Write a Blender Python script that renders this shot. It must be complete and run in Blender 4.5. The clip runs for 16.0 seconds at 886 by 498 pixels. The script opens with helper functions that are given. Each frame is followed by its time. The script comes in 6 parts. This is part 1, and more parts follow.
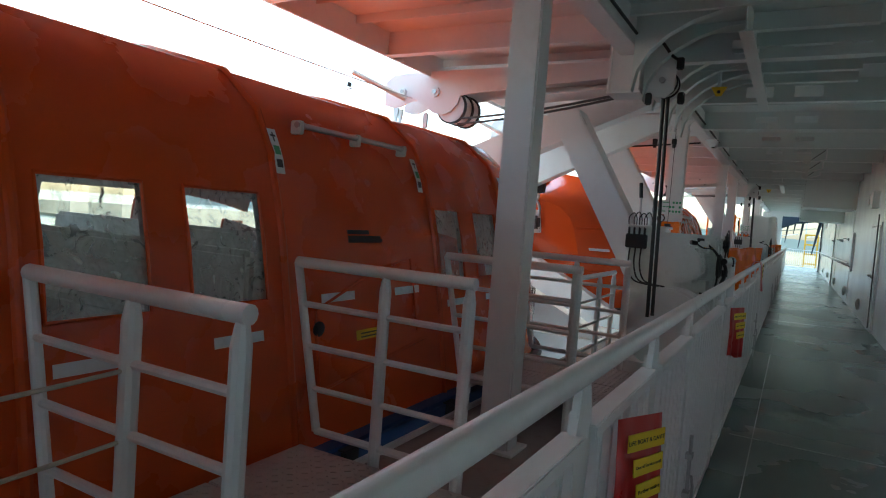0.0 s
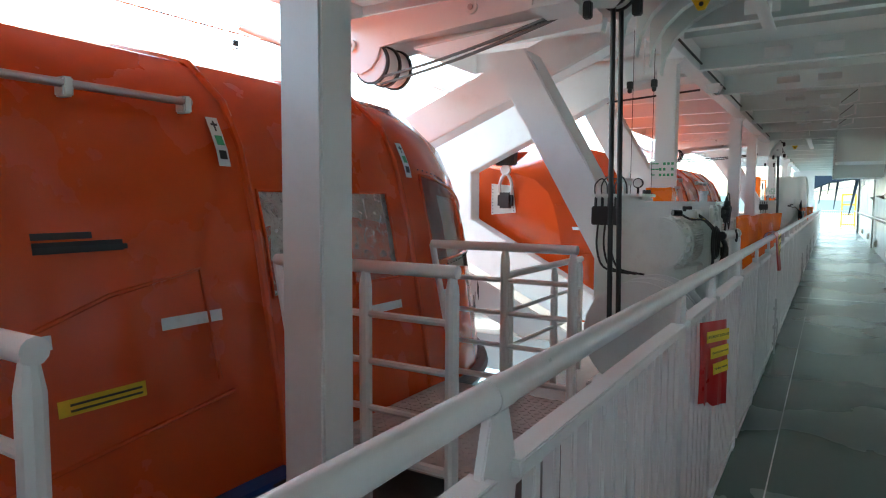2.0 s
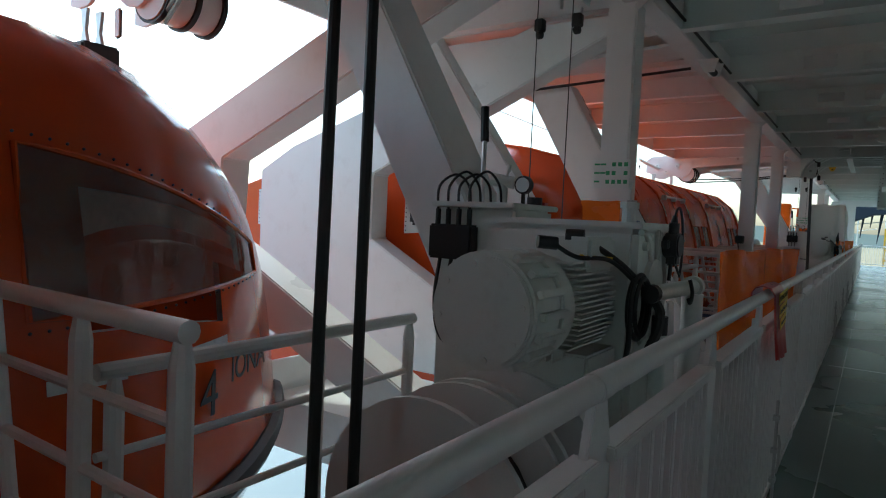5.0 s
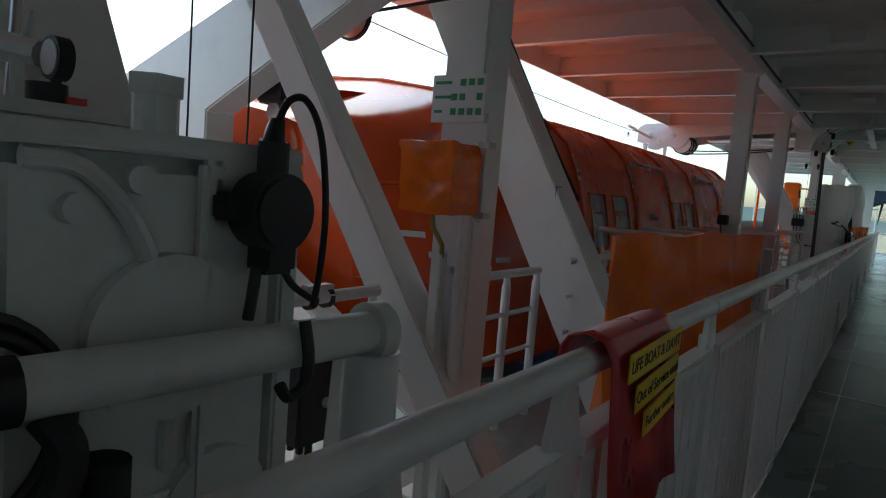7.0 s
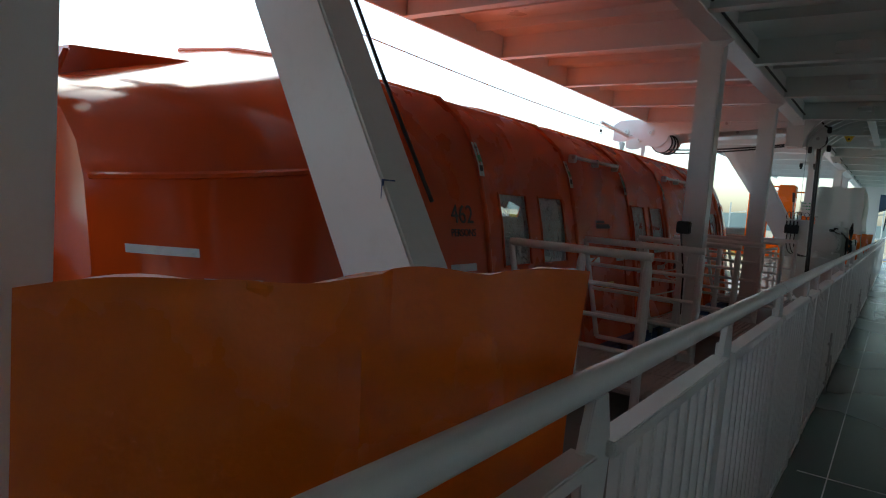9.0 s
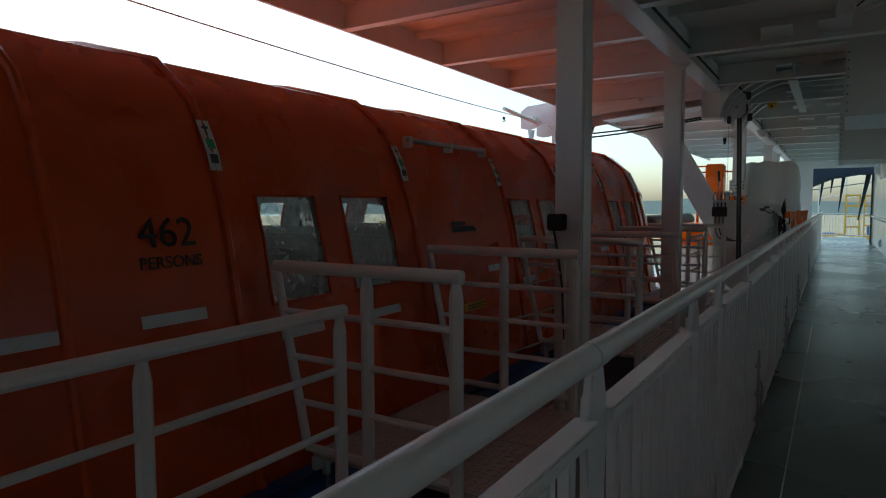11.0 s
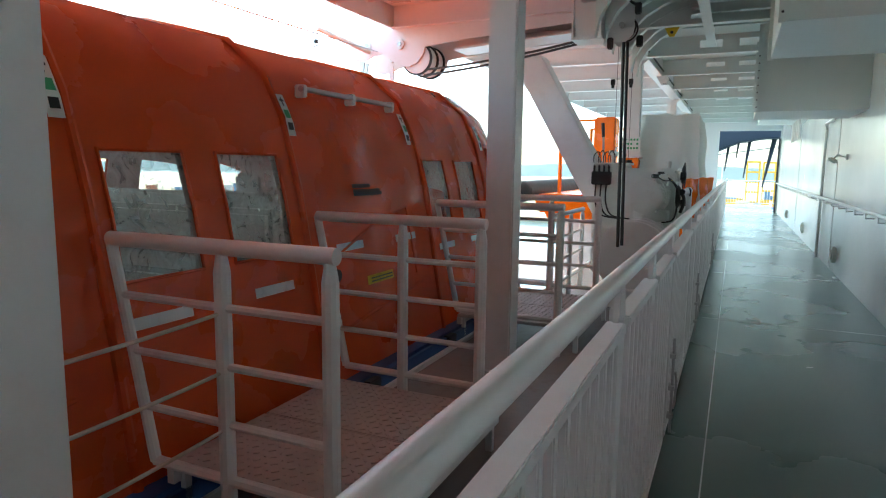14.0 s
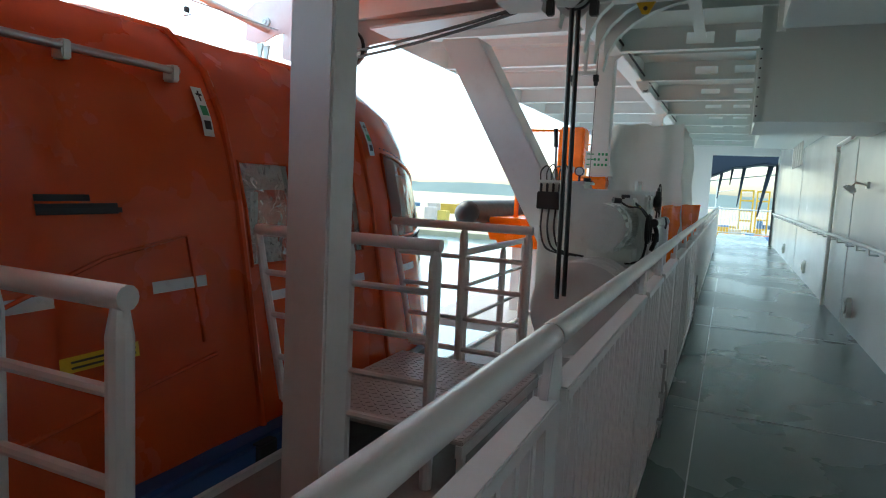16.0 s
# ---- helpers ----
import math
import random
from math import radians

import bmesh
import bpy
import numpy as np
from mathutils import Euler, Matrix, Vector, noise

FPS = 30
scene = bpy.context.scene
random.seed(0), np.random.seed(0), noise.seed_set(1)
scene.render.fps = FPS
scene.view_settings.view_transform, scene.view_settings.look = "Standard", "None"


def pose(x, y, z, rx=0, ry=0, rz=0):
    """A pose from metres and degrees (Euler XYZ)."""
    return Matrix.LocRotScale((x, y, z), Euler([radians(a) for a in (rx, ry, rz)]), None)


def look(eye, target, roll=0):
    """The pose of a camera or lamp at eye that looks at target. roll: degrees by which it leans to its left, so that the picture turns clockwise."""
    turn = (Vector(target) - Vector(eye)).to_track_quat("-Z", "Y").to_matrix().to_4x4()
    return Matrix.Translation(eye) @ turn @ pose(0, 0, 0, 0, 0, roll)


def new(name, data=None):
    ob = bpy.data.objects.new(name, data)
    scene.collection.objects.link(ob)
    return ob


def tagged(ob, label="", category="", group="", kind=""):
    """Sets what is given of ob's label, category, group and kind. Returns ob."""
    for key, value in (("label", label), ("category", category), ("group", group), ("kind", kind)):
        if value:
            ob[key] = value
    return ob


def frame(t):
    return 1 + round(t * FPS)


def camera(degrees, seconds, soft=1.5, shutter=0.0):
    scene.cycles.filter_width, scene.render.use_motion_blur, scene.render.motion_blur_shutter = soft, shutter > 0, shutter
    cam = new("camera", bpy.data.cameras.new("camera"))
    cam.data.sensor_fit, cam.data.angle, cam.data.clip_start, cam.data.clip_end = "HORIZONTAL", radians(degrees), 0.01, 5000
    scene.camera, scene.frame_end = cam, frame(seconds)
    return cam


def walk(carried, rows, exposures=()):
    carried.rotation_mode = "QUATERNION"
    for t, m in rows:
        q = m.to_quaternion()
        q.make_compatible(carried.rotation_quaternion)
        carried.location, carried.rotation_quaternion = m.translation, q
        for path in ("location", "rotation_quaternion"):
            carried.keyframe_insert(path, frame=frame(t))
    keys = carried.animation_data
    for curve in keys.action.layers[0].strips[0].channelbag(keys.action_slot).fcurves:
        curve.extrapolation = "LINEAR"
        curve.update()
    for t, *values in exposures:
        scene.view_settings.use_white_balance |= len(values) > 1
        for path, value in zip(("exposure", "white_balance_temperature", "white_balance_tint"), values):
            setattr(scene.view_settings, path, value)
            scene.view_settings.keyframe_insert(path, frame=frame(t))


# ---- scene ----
cam = camera(70.2, 16.0, soft=1.1)
EXPOSURES = [(0, 1.9, 5950, -6), (1, 2, 5950, -6), (1.5, 2.52, 5950, -6), (2.5, 2.9, 5950, -6), (3.2, 2.92, 5950, -6), (5.3, 1.1, 5950, -6), (6, 0.92, 5950, -6), (6.5, 0.9, 5950, -6), (7, 0.92, 5950, -6), (7.5, 0.65, 5950, -6), (8, 0.45, 5950, -6), (8.5, 1.2, 5950, -6), (11, 0.65, 5950, -6), (11.5, 0.85, 5950, -6), (12, 1.63, 5950, -6), (12.5, 1.9, 5950, -6), (13, 2.22, 5950, -6), (13.5, 2.72, 5950, -6), (14, 2.6, 5950, -6), (15, 2.4, 5950, -6), (15.5, 2.33, 5950, -6), (16, 2.05, 5950, -6)]
PATH = [
    (0, (-0.167, 1.82, 1.642), (-1.136, 3.567, 1.538), 4.3),
    (0.5, (-0.133, 2.354, 1.653), (-1.106, 4.098, 1.545), 5.1),
    (1, (-0.156, 2.931, 1.627), (-1.24, 4.608, 1.517), 5.4),
    (1.5, (-0.137, 3.456, 1.639), (-1.251, 5.113, 1.523), 6.3),
    (2, (-0.077, 4.044, 1.64), (-1.12, 5.743, 1.489), 0.3),
    (2.5, (-0.047, 4.592, 1.648), (-1.053, 6.317, 1.53), 2.1),
    (3, (-0.084, 5.206, 1.626), (-1.015, 6.974, 1.537), 1.2),
    (3.2, (-0.079, 5.39, 1.648), (-0.998, 7.161, 1.509), 0.2),
    (5.3, (-0.128, 7.69, 1.616), (-1.265, 9.333, 1.522), 2.7),
    (5.5, (-0.111, 7.94, 1.598), (-1.21, 9.608, 1.495), 1.2),
    (6, (-0.05, 8.525, 1.611), (-1.131, 10.203, 1.486), 2.8),
    (6.5, (-0.087, 9.138, 1.604), (-1.194, 10.796, 1.442), 2.4),
    (7, (-0.127, 9.746, 1.606), (-1.272, 11.375, 1.417), 4.7),
    (7.2, (-0.05, 9.899, 1.63), (-1.246, 11.487, 1.416), 3.4),
    (7.5, (-0.116, 10.206, 1.589), (-1.282, 11.822, 1.426), 2.4),
    (8, (-0.114, 10.777, 1.599), (-1.247, 12.417, 1.435), 2.8),
    (8.5, (-0.106, 11.305, 1.612), (-1.268, 12.926, 1.455), 4.3),
    (8.7, (-0.133, 11.534, 1.627), (-1.296, 13.152, 1.464), 4.8),
    (10.8, (-0.011, 13.775, 1.645), (-1.118, 15.432, 1.476), -2.6),
    (11, (-0.124, 14.057, 1.632), (-1.175, 15.753, 1.496), -0.2),
    (11.5, (-0.104, 14.699, 1.641), (-1.101, 16.425, 1.48), 0.7),
    (12, (-0.172, 15.315, 1.632), (-1.106, 17.072, 1.425), 2.9),
    (12.5, (-0.203, 15.956, 1.65), (-1.134, 17.715, 1.449), 1.4),
    (13, (-0.218, 16.578, 1.66), (-1.231, 18.287, 1.43), 3.9),
    (13.5, (-0.286, 17.28, 1.665), (-1.159, 19.071, 1.495), 0.6),
    (13.8, (-0.162, 17.59, 1.664), (-1.002, 19.394, 1.471), 0.8),
    (14, (-0.264, 17.923, 1.634), (-1.092, 19.725, 1.376), 0.7),
    (14.5, (-0.176, 18.467, 1.686), (-0.871, 20.327, 1.446), 2.2),
    (15, (-0.25, 19.136, 1.63), (-0.915, 21.01, 1.409), 4.2),
    (15.5, (-0.214, 19.671, 1.646), (-0.942, 21.526, 1.469), 3.5),
    (16, (-0.24, 20.309, 1.619), (-1.054, 22.125, 1.416), 2.8),
]
walk(cam, [(t, look(eye, target, roll)) for t, eye, target, roll in PATH],
     exposures=EXPOSURES)

# ---------------------------------------------------------------- light
PERIOD = 16.65
world = bpy.data.worlds.new("sky")
scene.world = world
world.use_nodes = True
wn = world.node_tree
wn.nodes.clear()
sky = wn.nodes.new("ShaderNodeTexSky")
sky.sky_type, sky.sun_disc = "NISHITA", False
sky.sun_elevation, sky.sun_rotation = radians(48), radians(-70)
sky.air_density, sky.dust_density, sky.ozone_density = 1.0, 2.5, 1.0
bg = wn.nodes.new("ShaderNodeBackground")
bg.inputs["Strength"].default_value = 0.15
wout = wn.nodes.new("ShaderNodeOutputWorld")
wn.links.new(sky.outputs[0], bg.inputs[0])
wn.links.new(bg.outputs[0], wout.inputs[0])
sun = new("sun", bpy.data.lights.new("sun", "SUN"))
sun.data.energy, sun.data.angle, sun.data.color = 0.5, radians(0.6), (1.0, 0.95, 0.88)
sun.matrix_world = look((-35, 22, 50), (0, 0, 0))


# ---------------------------------------------------------------- materials
def mat(name, base, rough=0.5, metal=0.0, vary=0.12, scale=3.0, bump=0.05, grain=60.0, dirt=None, dirt_amount=0.0, coat=0.0, spec=0.5):
    m = bpy.data.materials.new(name)
    m.use_nodes = True
    n, l = m.node_tree.nodes, m.node_tree.links
    b = n["Principled BSDF"]
    tc = n.new("ShaderNodeTexCoord")
    big, fine = n.new("ShaderNodeTexNoise"), n.new("ShaderNodeTexNoise")
    big.inputs["Scale"].default_value, big.inputs["Detail"].default_value = scale, 6
    fine.inputs["Scale"].default_value, fine.inputs["Detail"].default_value = grain, 4
    l.new(tc.outputs["Object"], big.inputs["Vector"])
    l.new(tc.outputs["Object"], fine.inputs["Vector"])
    ramp = n.new("ShaderNodeMapRange")
    ramp.inputs["To Min"].default_value, ramp.inputs["To Max"].default_value = 1 - vary, 1 + vary
    l.new(big.outputs["Fac"], ramp.inputs["Value"])
    hsv = n.new("ShaderNodeHueSaturation")
    hsv.inputs["Color"].default_value = (*base, 1)
    l.new(ramp.outputs[0], hsv.inputs["Value"])
    col = hsv.outputs[0]
    if dirt:
        st = n.new("ShaderNodeTexNoise")
        st.inputs["Scale"].default_value, st.inputs["Detail"].default_value, st.inputs["Roughness"].default_value = scale * 2.3, 8, 0.7
        l.new(tc.outputs["Object"], st.inputs["Vector"])
        mr = n.new("ShaderNodeMapRange")
        mr.inputs["From Min"].default_value, mr.inputs["From Max"].default_value = 0.52, 0.75
        mr.inputs["To Max"].default_value = dirt_amount
        l.new(st.outputs["Fac"], mr.inputs["Value"])
        mx = n.new("ShaderNodeMix")
        mx.data_type = "RGBA"
        l.new(mr.outputs[0], mx.inputs["Factor"])
        l.new(col, mx.inputs["A"])
        mx.inputs["B"].default_value = (*dirt, 1)
        col = mx.outputs["Result"]
    l.new(col, b.inputs["Base Color"])
    rr = n.new("ShaderNodeMapRange")
    rr.inputs["To Min"].default_value, rr.inputs["To Max"].default_value = max(rough - 0.12, 0.02), min(rough + 0.12, 1)
    l.new(big.outputs["Fac"], rr.inputs["Value"])
    l.new(rr.outputs[0], b.inputs["Roughness"])
    b.inputs["Metallic"].default_value = metal
    b.inputs["Coat Weight"].default_value = coat
    b.inputs["Specular IOR Level"].default_value = spec
    b.inputs["Coat Roughness"].default_value = 0.15
    if bump:
        bp = n.new("ShaderNodeBump")
        bp.inputs["Strength"].default_value, bp.inputs["Distance"].default_value = bump, 0.01
        l.new(fine.outputs["Fac"], bp.inputs["Height"])
        l.new(bp.outputs[0], b.inputs["Normal"])
    return m


def glass(name, tint, rough, haze, wrinkle=0.5, ior=1.6):
    """A clear sheet: see-through, with a little haze, and gloss that grows at grazing angles."""
    m = bpy.data.materials.new(name)
    m.use_nodes = True
    n, l = m.node_tree.nodes, m.node_tree.links
    n.remove(n["Principled BSDF"])
    tc = n.new("ShaderNodeTexCoord")
    nz, fold = n.new("ShaderNodeTexNoise"), n.new("ShaderNodeTexNoise")
    nz.inputs["Scale"].default_value, nz.inputs["Detail"].default_value, nz.inputs["Distortion"].default_value = 3.5, 3, 1.2
    fold.inputs["Scale"].default_value, fold.inputs["Detail"].default_value, fold.inputs["Distortion"].default_value = 9.0, 5, 2.5
    for t in (nz, fold):
        l.new(tc.outputs["Object"], t.inputs["Vector"])
    bp = n.new("ShaderNodeBump")
    bp.inputs["Strength"].default_value, bp.inputs["Distance"].default_value = wrinkle, 0.06
    l.new(nz.outputs["Fac"], bp.inputs["Height"])
    clear, matt, gloss = n.new("ShaderNodeBsdfTransparent"), n.new("ShaderNodeBsdfDiffuse"), n.new("ShaderNodeBsdfGlossy")
    clear.inputs["Color"].default_value = (*tint, 1)
    matt.inputs["Color"].default_value = (0.62, 0.66, 0.66, 1)
    gloss.inputs["Roughness"].default_value = rough
    l.new(bp.outputs[0], gloss.inputs["Normal"])
    hz = n.new("ShaderNodeMapRange")
    hz.inputs["From Min"].default_value, hz.inputs["From Max"].default_value = 0.35, 0.7
    hz.inputs["To Min"].default_value, hz.inputs["To Max"].default_value = haze * 0.4, haze * 1.6
    l.new(fold.outputs["Fac"], hz.inputs["Value"])
    body, top, fr = n.new("ShaderNodeMixShader"), n.new("ShaderNodeMixShader"), n.new("ShaderNodeFresnel")
    fr.inputs["IOR"].default_value = ior
    l.new(bp.outputs[0], fr.inputs["Normal"])
    l.new(hz.outputs[0], body.inputs[0])
    l.new(clear.outputs[0], body.inputs[1])
    l.new(matt.outputs[0], body.inputs[2])
    l.new(fr.outputs[0], top.inputs[0])
    l.new(body.outputs[0], top.inputs[1])
    l.new(gloss.outputs[0], top.inputs[2])
    l.new(top.outputs[0], n["Material Output"].inputs["Surface"])
    return m


WHITE = mat("white_ship_paint", (0.78, 0.79, 0.78), 0.32, vary=0.05, scale=1.5, bump=0.04, grain=25, dirt=(0.55, 0.5, 0.45), dirt_amount=0.25)
WALLW = mat("white_wall_paint", (0.8, 0.82, 0.82), 0.22, vary=0.04, scale=0.8, bump=0.06, grain=6, coat=0.3)
CEIL = mat("ceiling_paint", (0.7, 0.77, 0.74), 0.35, vary=0.06, scale=1.2, bump=0.04, grain=20)
GREYW = mat("grey_machine_paint", (0.73, 0.76, 0.72), 0.38, vary=0.07, scale=4, bump=0.06, grain=90, dirt=(0.45, 0.43, 0.37), dirt_amount=0.3)
DECK = mat("green_grey_deck_paint", (0.088, 0.132, 0.114), 0.27, vary=0.06, scale=0.5, bump=0.04, grain=18, dirt=(0.06, 0.09, 0.08), dirt_amount=0.16)
SIDEDECK = mat("grey_side_deck_paint", (0.3, 0.28, 0.27), 0.5, vary=0.15, scale=3, bump=0.15, grain=30, dirt=(0.2, 0.15, 0.12), dirt_amount=0.6)
ORANGE = mat("orange_canopy_fabric", (0.6, 0.078, 0.01), 0.27, vary=0.12, scale=1.6, bump=0.32, grain=4.5, coat=0.12, spec=0.35)
GRP = mat("orange_glassfibre", (0.58, 0.072, 0.009), 0.14, vary=0.06, scale=2.0, bump=0.02, grain=30, coat=0.25, spec=0.3)
TARP = mat("bright_orange_tarpaulin", (0.86, 0.17, 0.003), 0.25, vary=0.14, scale=3.0, bump=0.75, grain=9, spec=0.5, dirt=(0.45, 0.09, 0.01), dirt_amount=0.35)
EARTH = mat("yellow_green_earth_lead", (0.25, 0.22, 0.03), 0.5)
BLUE = mat("blue_fender_paint", (0.02, 0.07, 0.22), 0.45, vary=0.2, scale=4, bump=0.1, grain=40)
BLACK = mat("black_rubber", (0.015, 0.015, 0.016), 0.5, vary=0.2, scale=8, bump=0.1, grain=80)
DARK = mat("dark_void_paint", (0.03, 0.03, 0.035), 0.6)
STEEL = mat("galvanised_steel", (0.5, 0.5, 0.5), 0.35, metal=0.9, vary=0.15, scale=10, bump=0.05)
REFLECT = mat("silver_reflective_tape", (0.72, 0.78, 0.8), 0.3, vary=0.08, scale=15, bump=0.1, grain=120)
RED = mat("red_sign_plastic", (0.5, 0.03, 0.03), 0.3, vary=0.08, scale=5)
YELLOW = mat("yellow_label", (0.8, 0.55, 0.02), 0.4, vary=0.08, scale=8)
GREEN = mat("green_label", (0.05, 0.35, 0.15), 0.5)
PLATE = mat("white_sign_plastic", (0.75, 0.8, 0.78), 0.35, vary=0.05, scale=6)
GRATE = mat("grating_paint", (0.55, 0.5, 0.48), 0.5, vary=0.12, scale=5, bump=0.3, grain=45)
ROPE = mat("pale_rope", (0.6, 0.56, 0.48), 0.8, vary=0.15, scale=40, bump=0.4, grain=200)
VINYL = glass("clear_vinyl", (0.86, 0.9, 0.89), 0.05, 0.28, 0.7, 1.9)
FARVINYL = glass("far_clear_vinyl", (0.9, 0.92, 0.92), 0.1, 0.05)
NAVY = mat("navy_hood_fabric", (0.02, 0.03, 0.045), 0.7, vary=0.25, scale=1.5, bump=0.3, grain=8)
PANE = glass("cabin_glass", (0.5, 0.56, 0.55), 0.03, 0.12, 0.12)
LINER = mat("pale_grey_boat_liner", (0.74, 0.76, 0.75), 0.45, vary=0.15, scale=4, bump=0.1, grain=20)
TENT = mat("white_tarpaulin", (0.75, 0.77, 0.74), 0.5, vary=0.06, scale=2, bump=0.2, grain=6)
SEA = mat("harbour_water", (0.17, 0.23, 0.23), 0.15, vary=0.15, scale=0.05, bump=0.6, grain=0.8)
LAND = mat("far_quay", (0.42, 0.36, 0.22), 0.9, vary=0.4, scale=0.05, bump=0)
HILL = mat("far_hills", (0.2, 0.25, 0.22), 1.0, vary=0.3, scale=0.01, bump=0)


# ---------------------------------------------------------------- mesh tools
def bm_box(bm, lo, hi, m=None):
    c = [(a + b) / 2 for a, b in zip(lo, hi)]
    s = [abs(b - a) for a, b in zip(lo, hi)]
    t = Matrix.Translation(c) @ Matrix.Diagonal((*s, 1))
    if m is not None:
        t = m @ t
    return bmesh.ops.create_cube(bm, size=1, matrix=t)["verts"]


def bm_rod(bm, a, b, r, seg=12, r2=None):
    a, b = Vector(a), Vector(b)
    d = b - a
    t = Matrix.Translation((a + b) / 2) @ d.to_track_quat("Z", "Y").to_matrix().to_4x4()
    return bmesh.ops.create_cone(bm, cap_ends=True, segments=seg, radius1=r, radius2=r if r2 is None else r2, depth=d.length, matrix=t)["verts"]


def bm_prism(bm, outline, axis, lo, hi):
    """An outline of (u, v) pairs, drawn out along an axis from lo to hi. Axis x: (y, z), y: (x, z), z: (x, y)."""
    def at(u, v, w):
        return {"x": (w, u, v), "y": (u, w, v), "z": (u, v, w)}[axis]
    a = [bm.verts.new(at(u, v, lo)) for u, v in outline]
    b = [bm.verts.new(at(u, v, hi)) for u, v in outline]
    n = len(outline)
    fs = [bm.faces.new(a), bm.faces.new(b[::-1])]
    for i in range(n):
        fs.append(bm.faces.new((a[i], b[i], b[(i + 1) % n], a[(i + 1) % n])))
    bmesh.ops.recalc_face_normals(bm, faces=fs)
    return a + b


def bm_tube(bm, pts, r, seg=8):
    """One continuous tube along a line of points; it closes when the ends meet."""
    p = [Vector(q) for q in pts]
    closed = len(p) > 3 and (p[0] - p[-1]).length < 1e-5
    if closed:
        p = p[:-1]
    n = len(p)
    rings, side = [], None
    for i in range(n):
        before = p[i - 1] if (i or closed) else p[0]
        after = p[(i + 1) % n] if (i < n - 1 or closed) else p[-1]
        t = (after - before).normalized()
        if side is None:
            side = t.orthogonal().normalized()
        else:
            side = (side - t * side.dot(t)).normalized()
        up = t.cross(side)
        rings.append([bm.verts.new(p[i] + (side * math.cos(a) + up * math.sin(a)) * r) for a in [2 * math.pi * k / seg for k in range(seg)]])
    fs = []
    for i in range(n if closed else n - 1):
        a, b = rings[i], rings[(i + 1) % n]
        shift = 0
        if closed and i == n - 1:
            shift = min(range(seg), key=lambda k: (a[0].co - b[k].co).length)
        for k in range(seg):
            fs.append(bm.faces.new((a[k], a[(k + 1) % seg], b[(k + 1 + shift) % seg], b[(k + shift) % seg])))
    if not closed:
        fs += [bm.faces.new(rings[0][::-1]), bm.faces.new(rings[-1])]
    bmesh.ops.recalc_face_normals(bm, faces=fs)


def curve(pts, n=6):
    """Points of a smooth line through the given ones."""
    p = [Vector(q) for q in pts]
    out = []
    for i in range(len(p) - 1):
        a, b, c, d = p[max(i - 1, 0)], p[i], p[i + 1], p[min(i + 2, len(p) - 1)]
        for k in range(n):
            t = k / n
            out.append(0.5 * ((2 * b) + (c - a) * t + (2 * a - 5 * b + 4 * c - d) * t * t + (3 * b - a - 3 * c + d) * t ** 3))
    return out + [p[-1]]


def hang(a, b, sag, n=10):
    a, b = Vector(a), Vector(b)
    return [a.lerp(b, i / n) - Vector((0, 0, sag * 4 * (i / n) * (1 - i / n))) for i in range(n + 1)]


def mesh_of(name, bm, material, bevel=0.0, smooth=False):
    if bevel:
        es = [e for e in bm.edges if len(e.link_faces) == 2 and e.calc_face_angle(0) > 0.6]
        bmesh.ops.bevel(bm, geom=es, offset=bevel, segments=2, affect="EDGES", clamp_overlap=True)
    me = bpy.data.meshes.new(name)
    bm.to_mesh(me)
    bm.free()
    me.materials.append(material)
    if smooth:
        for p in me.polygons:
            p.use_smooth = True
        me.set_sharp_from_angle(angle=radians(35))
    return me


def part(name, bm, material, parent, label="", bevel=0.0, smooth=False):
    ob = new(name, mesh_of(name, bm, material, bevel, smooth))
    ob.parent = parent
    if label:
        tagged(ob, label)
    return ob


def whole(name, bm, material, label, category="", group="", kind="", bevel=0.0, smooth=False):
    ob = new(name, mesh_of(name, bm, material, bevel, smooth))
    return tagged(ob, label, category, group, kind)


def thing(name, label, category, group="", kind="", at=(0, 0, 0)):
    ob = new(name)
    ob.location = at
    ob.empty_display_size = 0.1
    return tagged(ob, label, category, group, kind)


def words(name, text, size, material, parent, m, depth=0.002):
    """Letters in the built-in font, turned into a mesh, facing along the local z of m."""
    cu = bpy.data.curves.new(name, "FONT")
    cu.body, cu.size, cu.extrude = text, size, depth
    cu.align_x, cu.align_y = "CENTER", "CENTER"
    tmp = new("letters_draft", cu)
    me = bpy.data.meshes.new_from_object(tmp.evaluated_get(bpy.context.evaluated_depsgraph_get()))
    bpy.data.objects.remove(tmp)
    me.materials.append(material)
    ob = new(name, me)
    ob.parent = parent
    ob.matrix_basis = m
    return ob


# ---------------------------------------------------------------- setting
Y0, Y1 = -5.0, 46.0
XW = 1.28          # face of the inner wall
FRAMES = [26.63 + 2.22 * k for k in range(-14, 9)]   # transverse deck frames


